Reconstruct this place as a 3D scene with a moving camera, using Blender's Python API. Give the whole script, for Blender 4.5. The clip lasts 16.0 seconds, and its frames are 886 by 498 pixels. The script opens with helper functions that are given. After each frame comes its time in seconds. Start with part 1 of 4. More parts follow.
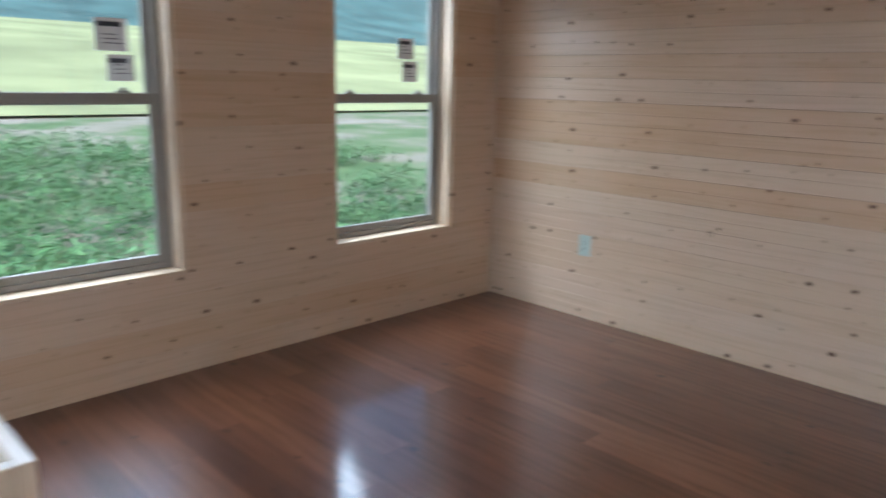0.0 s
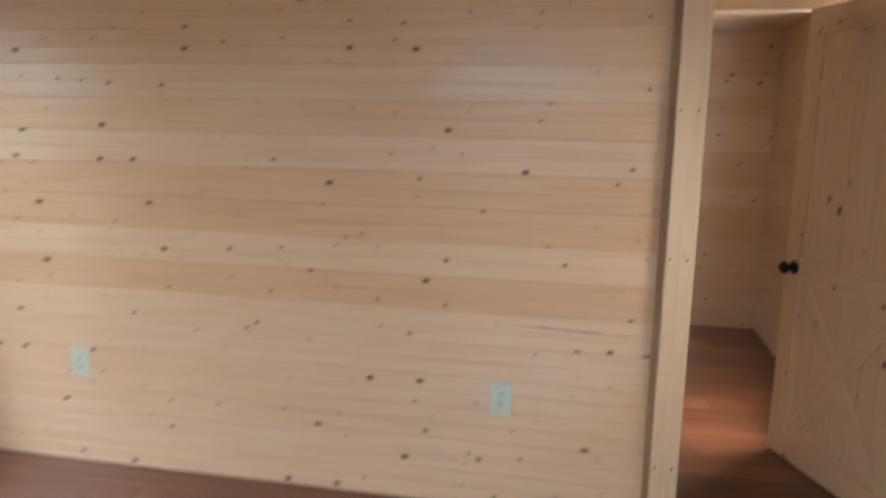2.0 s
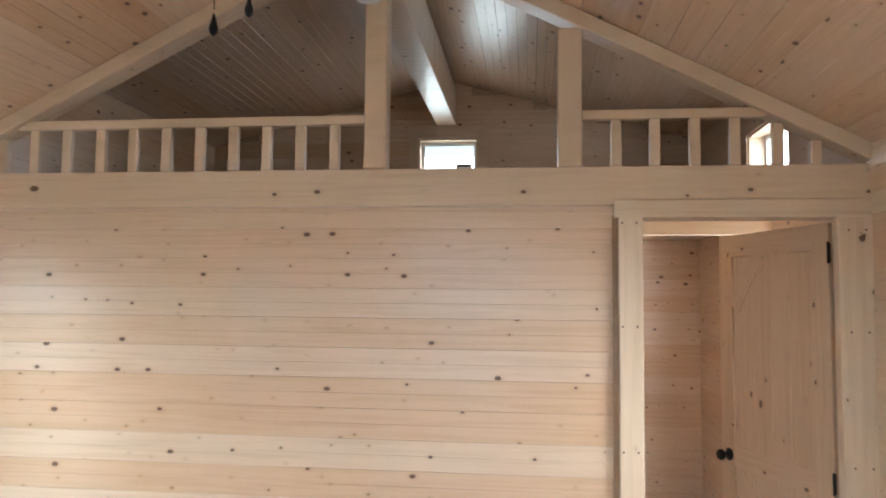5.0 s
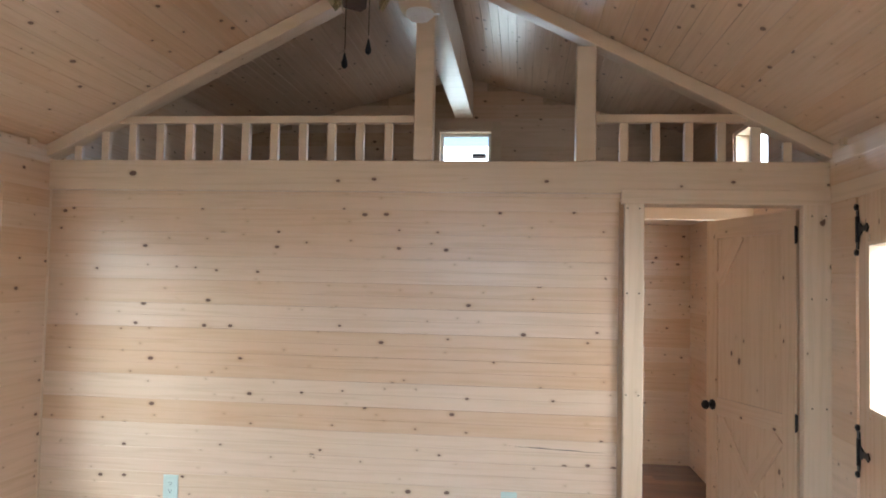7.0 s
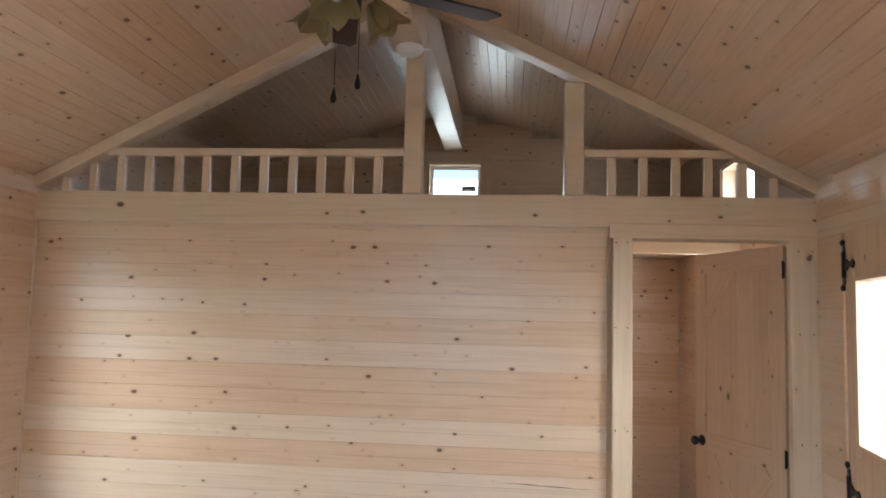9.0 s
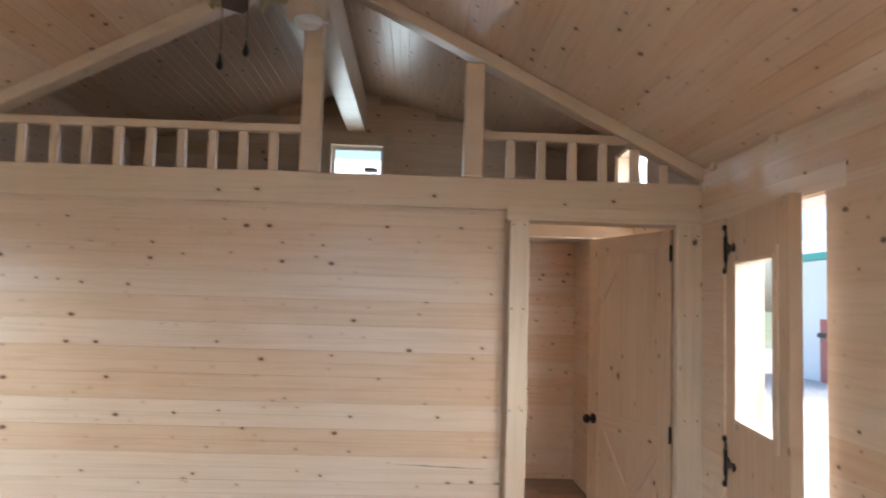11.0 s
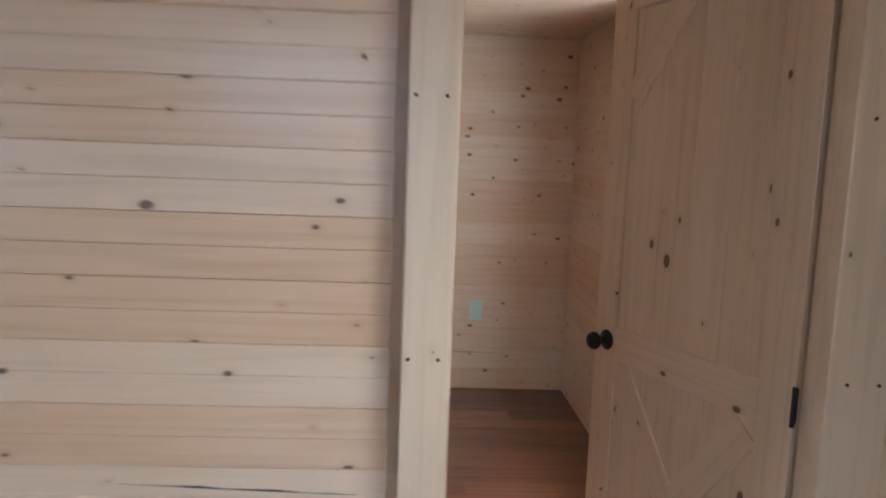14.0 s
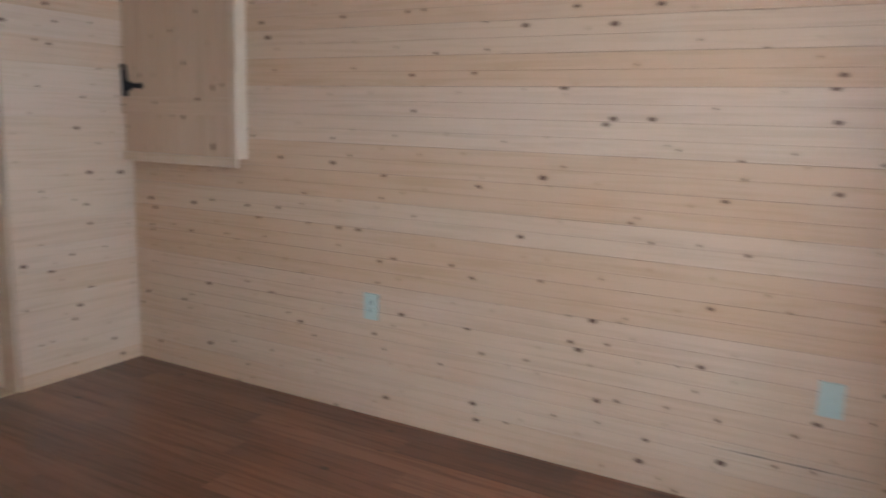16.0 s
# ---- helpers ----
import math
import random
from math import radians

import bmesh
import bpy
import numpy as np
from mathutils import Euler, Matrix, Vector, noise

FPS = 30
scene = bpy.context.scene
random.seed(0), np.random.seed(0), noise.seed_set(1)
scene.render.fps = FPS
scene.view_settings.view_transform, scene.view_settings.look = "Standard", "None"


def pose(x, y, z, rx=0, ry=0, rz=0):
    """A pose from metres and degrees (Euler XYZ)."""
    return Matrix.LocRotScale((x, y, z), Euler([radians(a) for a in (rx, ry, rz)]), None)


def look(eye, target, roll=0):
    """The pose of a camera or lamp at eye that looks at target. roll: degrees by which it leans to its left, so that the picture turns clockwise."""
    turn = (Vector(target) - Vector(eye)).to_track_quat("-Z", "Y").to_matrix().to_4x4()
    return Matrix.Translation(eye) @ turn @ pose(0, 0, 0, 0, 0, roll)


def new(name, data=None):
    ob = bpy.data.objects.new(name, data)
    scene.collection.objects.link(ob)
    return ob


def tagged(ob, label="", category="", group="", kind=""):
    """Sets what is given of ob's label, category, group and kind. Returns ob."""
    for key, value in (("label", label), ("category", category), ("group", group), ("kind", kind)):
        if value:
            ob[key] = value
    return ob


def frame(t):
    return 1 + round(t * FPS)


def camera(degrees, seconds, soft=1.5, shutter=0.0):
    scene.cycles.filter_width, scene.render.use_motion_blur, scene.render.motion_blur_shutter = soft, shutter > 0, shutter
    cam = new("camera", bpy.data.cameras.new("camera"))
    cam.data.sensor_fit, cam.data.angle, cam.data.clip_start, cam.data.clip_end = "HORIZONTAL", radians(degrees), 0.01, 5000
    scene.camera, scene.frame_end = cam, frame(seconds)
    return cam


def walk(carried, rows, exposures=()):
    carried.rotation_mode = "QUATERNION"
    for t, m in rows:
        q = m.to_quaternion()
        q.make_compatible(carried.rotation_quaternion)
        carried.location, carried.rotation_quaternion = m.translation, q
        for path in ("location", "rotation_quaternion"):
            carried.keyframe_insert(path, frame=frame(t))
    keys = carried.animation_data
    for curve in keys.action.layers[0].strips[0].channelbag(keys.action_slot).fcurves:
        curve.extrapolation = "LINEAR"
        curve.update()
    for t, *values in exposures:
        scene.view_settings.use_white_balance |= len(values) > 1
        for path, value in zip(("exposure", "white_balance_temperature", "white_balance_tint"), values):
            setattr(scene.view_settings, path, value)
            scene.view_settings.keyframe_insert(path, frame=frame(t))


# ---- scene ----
cam = camera(62.4, 16.0, soft=1.8, shutter=0.5)
PATH = [
    (0, (3.161, -3.556, 1.373), (1.775, -2.185, 0.924), 1.3),
    (0.5, (3.076, -3.347, 1.392), (2.016, -1.712, 0.943), 1.3),
    (0.6, (3.018, -3.341, 1.398), (2.039, -1.657, 0.944), 1.3),
    (1, (2.915, -3.153, 1.417), (2.175, -1.35, 0.964), 1.0),
    (1.5, (2.835, -2.884, 1.466), (2.325, -1.012, 0.98), 0.6),
    (2, (2.792, -2.591, 1.472), (2.418, -0.658, 1.12), 1.0),
    (2.5, (2.647, -2.42, 1.526), (2.62, -0.421, 1.474), 1.4),
    (3, (2.568, -2.359, 1.6), (2.612, -0.366, 1.763), 1.0),
    (3.5, (2.585, -2.418, 1.645), (2.559, -0.432, 1.879), 0.3),
    (4, (2.709, -2.586, 1.635), (2.585, -0.601, 1.846), 0.5),
    (4.5, (2.703, -2.801, 1.62), (2.51, -0.82, 1.816), 0.4),
    (4.7, (2.715, -2.907, 1.618), (2.481, -0.928, 1.785), 0.5),
    (6.8, (2.582, -3.706, 1.555), (2.367, -1.719, 1.635), 1.2),
    (7, (2.565, -3.724, 1.541), (2.352, -1.737, 1.634), 1.2),
    (7.5, (2.548, -3.751, 1.555), (2.348, -1.765, 1.688), 1.6),
    (8, (2.56, -3.738, 1.556), (2.362, -1.754, 1.718), 1.5),
    (10.5, (2.581, -3.705, 1.539), (2.512, -1.715, 1.724), 1.7),
    (11, (2.609, -3.667, 1.535), (2.679, -1.674, 1.679), 1.6),
    (11.5, (2.68, -3.483, 1.524), (2.835, -1.49, 1.567), 1.8),
    (12, (2.707, -3.183, 1.52), (2.852, -1.188, 1.538), 1.9),
    (12.5, (2.689, -2.766, 1.534), (2.832, -0.772, 1.468), 1.8),
    (13, (2.743, -2.321, 1.451), (2.875, -0.331, 1.3), 1.3),
    (13.5, (2.884, -1.862, 1.438), (2.966, 0.129, 1.266), 1.7),
    (14, (3.078, -1.406, 1.402), (3.175, 0.575, 1.148), 2.1),
    (14.5, (3.246, -0.966, 1.39), (3.302, 1.006, 1.061), 2.1),
    (15, (3.430, -0.577, 1.421), (3.378, 1.389, 1.049), 2.3),
    (15.2, (3.485, -0.393, 1.42), (3.261, 1.552, 1.022), 1.2),
    (15.4, (3.621, -0.166, 1.386), (3.149, 1.732, 1.012), 0.5),
    (15.7, (3.572, 0.042, 1.363), (2.864, 1.864, 1.013), 0.8),
    (16, (3.475, 0.182, 1.375), (2.533, 1.892, 1.038), 1.7),
]
walk(cam, [(t, look(eye, target, roll)) for t, eye, target, roll in PATH],
     exposures=[(0, 0.7, 5450, 10), (1, 1.0, 6000, 12), (1.5, 1.1, 6200, 13), (2.5, 1.3, 6900, 14), (3.5, 1.85, 7000, 13), (4.5, 1.9, 5950, 8), (7, 1.65, 5700, 8), (8, 1.55, 5900, 9), (11, 1.5, 5850, 10),
                (12.5, 1.4, 5650, 10), (14, 1.2, 5350, 9), (15, 1.3, 5300, 8), (15.5, 1.45, 5400, 8), (16, 1.5, 5100, 7)])

# ---- plan ----
W = 4.06          # inner width
YB = 2.90         # inner face of the rear wall
YF = -5.50        # inner face of the front wall
PT = 0.11         # partition thickness
APEX, EAVE = 3.275, 2.24
LAPEX, LEAVE = 3.43, 2.90   # loft roof, lifted by the dormer
MID = W / 2
PITCH = 0.127
LOFT = 2.165
rng = random.Random(7)


# ---- light ----
world = bpy.data.worlds.new("world")
scene.world = world
world.use_nodes = True
wn = world.node_tree.nodes
sky = wn.new("ShaderNodeTexSky")
sky.sky_type = "NISHITA"
sky.sun_disc = False
sky.sun_elevation, sky.sun_rotation = radians(48), radians(115)
sky.dust_density = 3.0
wn["Background"].inputs["Strength"].default_value = 0.15
world.node_tree.links.new(sky.outputs[0], wn["Background"].inputs["Color"])

sun = new("sun", bpy.data.lights.new("sun", "SUN"))
sun.data.energy, sun.data.angle, sun.data.color = 2.6, radians(14), (1.0, 0.96, 0.9)
sun.matrix_world = look((30, 14, 36), (0, 0, 0))


def window_light(name, eye, target, wide, high, power, color=(0.93, 0.97, 1.0)):
    """Daylight that comes in through one opening, seen or added."""
    lamp = new(name, bpy.data.lights.new(name, "AREA"))
    lamp.data.shape, lamp.data.size, lamp.data.size_y = "RECTANGLE", wide, high
    lamp.data.energy, lamp.data.color = power, color
    lamp.matrix_world = look(eye, target)
    return lamp


# fill lamp in an unseen west window, added to brighten the main room
window_light("added_west_fill", (-0.20, -4.3, 1.25), (1, -4.3, 1.15), 0.8, 1.5, 9)
# fill lamp behind the walk, added to lift the lower partition
window_light("added_front_fill", (2.03, -8.0, 2.75), (2.03, 0, 0.7), 3.2, 1.5, 125, (0.68, 0.85, 1.0))
window_light("daylight_door", (W + 1.5, -1.9, 1.9), (W, -0.7, 1.2), 1.6, 1.6, 40)
# fill lamp for the rear room, in an added window out of view
window_light("added_rear_fill", (W + 0.2, 1.35, 1.25), (1, 1.7, 1.0), 0.7, 1.4, 17, (0.84, 0.93, 1.0))
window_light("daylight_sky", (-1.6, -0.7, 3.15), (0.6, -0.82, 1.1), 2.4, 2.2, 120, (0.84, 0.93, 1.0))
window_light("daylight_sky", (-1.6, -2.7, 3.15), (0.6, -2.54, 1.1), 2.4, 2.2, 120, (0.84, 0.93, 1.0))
# fill lamp from the east, added to brighten the west wall
window_light("added_east_fill", (W + 0.22, -3.6, 1.3), (1, -3.4, 1.0), 0.75, 1.4, 7)
window_light("daylight_dormer", (W + 0.16, 1.235, 2.46), (3, 1.235, 2.25), 0.62, 0.30, 1.5)
window_light("daylight_gable", (2.04, YB + 0.16, 2.62), (2.04, 1.6, 2.2), 0.42, 0.56, 1.1)

# ---- materials ----
def nodes_of(name):
    m = bpy.data.materials.new(name)
    m.use_nodes = True
    t = m.node_tree
    return m, t, t.nodes, t.links, t.nodes["Principled BSDF"]


def ramp(n, stops):
    r = n.new("ShaderNodeValToRGB")
    e = r.color_ramp.elements
    while len(e) < len(stops):
        e.new(0.5)
    for k, (p, c) in zip(e, stops):
        k.position, k.color = p, (*c, 1)
    return r


def mathn(n, l, op, a, b=None, clamp=False):
    x = n.new("ShaderNodeMath")
    x.operation, x.use_clamp = op, clamp
    for i, v in enumerate((a, b)):
        if v is None:
            continue
        if isinstance(v, (int, float)):
            x.inputs[i].default_value = v
        else:
            l.new(v, x.inputs[i])
    return x.outputs[0]


def mixc(n, l, fac, a, b, mode="MIX"):
    x = n.new("ShaderNodeMix")
    x.data_type, x.blend_type = "RGBA", mode
    for i, v in ((0, fac), (6, a), (7, b)):
        if isinstance(v, tuple):
            x.inputs[i].default_value = (*v, 1)
        elif isinstance(v, (int, float)):
            x.inputs[i].default_value = v
        else:
            l.new(v, x.inputs[i])
    return x.outputs[2]


def wood(name, tones, knot=(0.095, 0.038, 0.018), knots=0.75, rough=0.36, island=False, scale=6.0, grain=1.0, coat=0.4, knot_size=0.066, sheen=0.22, contrast=0.80):
    """Boards whose length lies along local x: grain, growth rings, knots, a tone for each board."""
    m, t, n, l, b = nodes_of(name)
    tc = n.new("ShaderNodeTexCoord")
    if island:
        rnd = n.new("ShaderNodeNewGeometry").outputs["Random Per Island"]
    else:
        rnd = n.new("ShaderNodeObjectInfo").outputs["Random"]
    off = n.new("ShaderNodeCombineXYZ")
    l.new(mathn(n, l, "MULTIPLY", rnd, 97.0), off.inputs[0])
    l.new(mathn(n, l, "MULTIPLY", rnd, 53.0), off.inputs[1])
    add = n.new("ShaderNodeVectorMath")
    l.new(tc.outputs["Object"], add.inputs[0])
    l.new(off.outputs[0], add.inputs[1])
    co = add.outputs[0]
    # knots
    vm = n.new("ShaderNodeMapping")
    vm.inputs["Scale"].default_value = (scale * 0.8, scale * 1.25, 0.0)
    l.new(co, vm.inputs[0])
    vo = n.new("ShaderNodeTexVoronoi")
    vo.voronoi_dimensions, vo.inputs["Scale"].default_value = "2D", 1.0
    l.new(vm.outputs[0], vo.inputs["Vector"])
    sep = n.new("ShaderNodeSeparateColor")
    l.new(vo.outputs["Color"], sep.inputs[0])
    wob = n.new("ShaderNodeTexNoise")
    wob.inputs["Scale"].default_value = 70.0
    l.new(co, wob.inputs["Vector"])
    size = mathn(n, l, "MULTIPLY_ADD", mathn(n, l, "POWER", sep.outputs[1], 2.6), knot_size * 1.25)
    size.node.inputs[2].default_value = knot_size * 0.30
    gather = n.new("ShaderNodeTexNoise")
    gather.inputs["Scale"].default_value, gather.inputs["Detail"].default_value = 2.3, 1.0
    l.new(co, gather.inputs["Vector"])
    often = mathn(n, l, "MULTIPLY", mathn(n, l, "SUBTRACT", gather.outputs[0], 0.22, True), knots * 5.0)
    here = mathn(n, l, "LESS_THAN", sep.outputs[0], often)
    size = mathn(n, l, "MULTIPLY", size, here)
    jig = mathn(n, l, "MULTIPLY_ADD", wob.outputs[0], 0.03)
    jig.node.inputs[2].default_value = -0.015
    dist = mathn(n, l, "ADD", vo.outputs["Distance"], jig)
    core = mathn(n, l, "SUBTRACT", size, dist)
    kmask = mathn(n, l, "MULTIPLY", core, 45.0, True)
    halo = mathn(n, l, "MULTIPLY", mathn(n, l, "ADD", core, mathn(n, l, "MULTIPLY", here, 0.10)), 6.0, True)
    # grain, bent round the knots
    gm = n.new("ShaderNodeMapping")
    gm.inputs["Scale"].default_value = (1.1, 26.0, 5.0)
    l.new(co, gm.inputs[0])
    gn = n.new("ShaderNodeTexNoise")
    gn.inputs["Scale"].default_value, gn.inputs["Detail"].default_value, gn.inputs["Distortion"].default_value = 1.6, 6.0, 0.7
    l.new(gm.outputs[0], gn.inputs["Vector"])
    fm = n.new("ShaderNodeMapping")
    fm.inputs["Scale"].default_value = (6.0, 260.0, 30.0)
    l.new(co, fm.inputs[0])
    fn = n.new("ShaderNodeTexNoise")
    fn.inputs["Scale"].default_value, fn.inputs["Detail"].default_value = 1.0, 4.0
    l.new(fm.outputs[0], fn.inputs["Vector"])
    big = n.new("ShaderNodeTexNoise")
    big.inputs["Scale"].default_value, big.inputs["Detail"].default_value = 1.7, 3.0
    l.new(co, big.inputs["Vector"])
    r = ramp(n, tones)
    r.color_ramp.interpolation = "LINEAR"
    tone = mathn(n, l, "ADD", mathn(n, l, "MULTIPLY", rnd, 0.62), mathn(n, l, "MULTIPLY", big.outputs[0], 0.38))
    l.new(tone, r.inputs[0])
    dark = n.new("ShaderNodeHueSaturation")
    dark.inputs["Saturation"].default_value, dark.inputs["Value"].default_value = 1.12, contrast
    l.new(r.outputs[0], dark.inputs["Color"])
    gr = ramp(n, [(0.46, (0, 0, 0)), (0.72, (1, 1, 1))])
    l.new(gn.outputs[0], gr.inputs[0])
    c = mixc(n, l, mathn(n, l, "MULTIPLY", gr.outputs[0], 0.62 * grain), r.outputs[0], dark.outputs[0])
    c = mixc(n, l, mathn(n, l, "MULTIPLY", fn.outputs[0], 0.22 * grain), c, dark.outputs[0])
    warm = n.new("ShaderNodeHueSaturation")
    warm.inputs["Saturation"].default_value, warm.inputs["Value"].default_value = 1.3, 0.62
    l.new(r.outputs[0], warm.inputs["Color"])
    c = mixc(n, l, mathn(n, l, "MULTIPLY", halo, 0.45), c, warm.outputs[0])
    c = mixc(n, l, mathn(n, l, "MULTIPLY", kmask, 0.9), c, knot)
    l.new(c, b.inputs["Base Color"])
    rr = mathn(n, l, "MULTIPLY_ADD", gn.outputs[0], 0.22)
    rr.node.inputs[2].default_value = rough - 0.10
    l.new(rr, b.inputs["Roughness"])
    b.inputs["Coat Weight"].default_value, b.inputs["Coat Roughness"].default_value = coat, sheen
    bp = n.new("ShaderNodeBump")
    bp.inputs["Strength"].default_value, bp.inputs["Distance"].default_value = 0.12, 0.002
    hgt = mathn(n, l, "ADD", gn.outputs[0], mathn(n, l, "MULTIPLY", fn.outputs[0], 0.4))
    l.new(hgt, bp.inputs["Height"])
    l.new(bp.outputs[0], b.inputs["Normal"])
    return m


PINE = [(0.15, (0.70, 0.52, 0.36)), (0.35, (0.665, 0.475, 0.31)), (0.5, (0.69, 0.505, 0.35)), (0.68, (0.65, 0.445, 0.28)), (0.9, (0.61, 0.39, 0.225))]
FLOORT = [(0.15, (0.080, 0.026, 0.012)), (0.35, (0.165, 0.058, 0.026)), (0.55, (0.112, 0.037, 0.016)), (0.8, (0.21, 0.080, 0.037))]
M_PINE = wood("pine_board", PINE, scale=6.8)
M_CEIL = wood("pine_ceiling_board", PINE, island=True, rough=0.33)
M_TRIM = wood("pine_trim", [(0.0, (0.69, 0.535, 0.37)), (1.0, (0.66, 0.49, 0.325))], knots=0.26, scale=5.5)
M_DOOR = wood("pine_door", [(0.0, (0.66, 0.47, 0.31)), (1.0, (0.62, 0.43, 0.27))], knots=0.45)
M_FLOOR = wood("stained_floor_board", FLOORT, knot=(0.035, 0.012, 0.006), knots=0.3, rough=0.34, scale=5.0, grain=1.35, coat=0.9, sheen=0.11, contrast=0.45)
M_FLOOR.node_tree.nodes["Principled BSDF"].inputs["Specular IOR Level"].default_value = 0.25


def plain(name, color, rough=0.5, metal=0.0, spot=0.12, scale=40.0, bump=0.05):
    m, t, n, l, b = nodes_of(name)
    tc = n.new("ShaderNodeTexCoord")
    nz = n.new("ShaderNodeTexNoise")
    nz.inputs["Scale"].default_value, nz.inputs["Detail"].default_value = scale, 5.0
    l.new(tc.outputs["Object"], nz.inputs["Vector"])
    lo, hi = tuple(v * (1 - spot) for v in color), tuple(min(1, v * (1 + spot)) for v in color)
    r = ramp(n, [(0.3, lo), (0.7, hi)])
    l.new(nz.outputs[0], r.inputs[0])
    l.new(r.outputs[0], b.inputs["Base Color"])
    b.inputs["Roughness"].default_value, b.inputs["Metallic"].default_value = rough, metal
    bp = n.new("ShaderNodeBump")
    bp.inputs["Strength"].default_value, bp.inputs["Distance"].default_value = bump, 0.002
    l.new(nz.outputs[0], bp.inputs["Height"])
    l.new(bp.outputs[0], b.inputs["Normal"])
    return m


# dark brown stands for shade in the gap where the boards end
M_GAP = wood("backing_strip", [(0.0, (0.36, 0.22, 0.12)), (1.0, (0.42, 0.27, 0.155))], knots=0.1)
M_CORE = plain("framing_lumber", (0.45, 0.31, 0.19), 0.7)
M_IRON = plain("black_iron", (0.012, 0.012, 0.013), 0.42, 0.6)
M_VINYL = plain("clay_vinyl", (0.30, 0.275, 0.235), 0.45, spot=0.04)
M_PLATE = plain("pale_green_plate", (0.50, 0.58, 0.50), 0.35, spot=0.03)
M_SLOT = plain("dark_slot", (0.03, 0.03, 0.03), 0.6)
M_WHITE = plain("white_plastic", (0.8, 0.8, 0.78), 0.4, spot=0.03)
M_PAPER = plain("label_paper", (0.78, 0.78, 0.76), 0.7, spot=0.03)
M_INK = plain("label_ink", (0.04, 0.04, 0.05), 0.6)
M_ROOF = plain("roof_shingle", (0.08, 0.075, 0.07), 0.85, spot=0.3)
M_SIDING = plain("outside_siding", (0.26, 0.16, 0.09), 0.7)
M_BLADE = plain("fan_blade_dark_wood", (0.03, 0.012, 0.009), 0.6, spot=0.3)
M_BRONZE = plain("fan_bronze", (0.05, 0.03, 0.018), 0.35, 0.8)
M_SCREW = plain("dark_nail", (0.03, 0.025, 0.02), 0.5, 0.5)

M_GLASS, _t, _n, _l, _b = nodes_of("window_glass")
_b.inputs["Base Color"].default_value = (0.97, 0.99, 0.98, 1)
_b.inputs["Roughness"].default_value, _b.inputs["Transmission Weight"].default_value, _b.inputs["IOR"].default_value = 0.0, 1.0, 1.45

M_SHADE, _t, _n, _l, _b = nodes_of("amber_glass_shade")
_b.inputs["Base Color"].default_value = (0.36, 0.29, 0.12, 1)
_b.inputs["Roughness"].default_value, _b.inputs["Transmission Weight"].default_value = 0.45, 0.55


# ---- mesh helpers ----
def add_box(bm, lo, hi, bevel=0.0):
    geo = bmesh.ops.create_cube(bm, size=1.0)
    size, mid = [b - a for a, b in zip(lo, hi)], [(a + b) / 2 for a, b in zip(lo, hi)]
    for v in geo["verts"]:
        v.co = Vector([v.co[i] * size[i] + mid[i] for i in range(3)])
    if bevel:
        es = {e for v in geo["verts"] for e in v.link_edges}
        bmesh.ops.bevel(bm, geom=list(es), offset=bevel, segments=1, affect="EDGES")


def add_lathe(bm, rings, m=None, sides=20):
    """Rings of (radius, height), turned about local z."""
    m = m or Matrix()
    loops = []
    for r, z in rings:
        loops.append([bm.verts.new(m @ Vector((r * math.cos(2 * math.pi * k / sides), r * math.sin(2 * math.pi * k / sides), z))) for k in range(sides)])
    for a, b in zip(loops, loops[1:]):
        for k in range(sides):
            bm.faces.new((a[k], a[(k + 1) % sides], b[(k + 1) % sides], b[k]))
    bm.faces.new(list(reversed(loops[0])))
    bm.faces.new(loops[-1])


def add_prism(bm, outline, axis, lo, hi):
    """An outline of (u, v) pushed from lo to hi along axis 0, 1 or 2."""
    def put(u, v, w):
        p = [u, v]
        p.insert(axis, w)
        return bm.verts.new(p)
    a, b = [put(u, v, lo) for u, v in outline], [put(u, v, hi) for u, v in outline]
    k = len(outline)
    for i in range(k):
        bm.faces.new((a[i], a[(i + 1) % k], b[(i + 1) % k], b[i]))
    bm.faces.new(a)
    bm.faces.new(b)
    bmesh.ops.recalc_face_normals(bm, faces=bm.faces)


def to_mesh(name, bm, material, smooth=False):
    me = bpy.data.meshes.new(name)
    bmesh.ops.recalc_face_normals(bm, faces=bm.faces)
    bm.to_mesh(me)
    bm.free()
    me.materials.append(material)
    if smooth:
        me.shade_smooth()
        me.set_sharp_from_angle(angle=radians(40))
    return me


def part(name, bm, material, parent=None, label="", smooth=False, m=None):
    ob = new(name, bm if isinstance(bm, bpy.types.Mesh) else to_mesh(name, bm, material, smooth))
    if m is not None:
        ob.matrix_local = m
    ob.parent = parent
    return tagged(ob, label)


def box(name, lo, hi, material, parent=None, label="", bevel=0.0015, m=None):
    bm = bmesh.new()
    add_box(bm, lo, hi, bevel)
    return part(name, bm, material, parent, label, m=m)


def thing(name, label, category, at=None, group="", kind=""):
    ob = new(name)
    ob.empty_display_size = 0.05
    if at is not None:
        ob.matrix_world = at
    return tagged(ob, label, category, group, kind)


BOARDS = {}


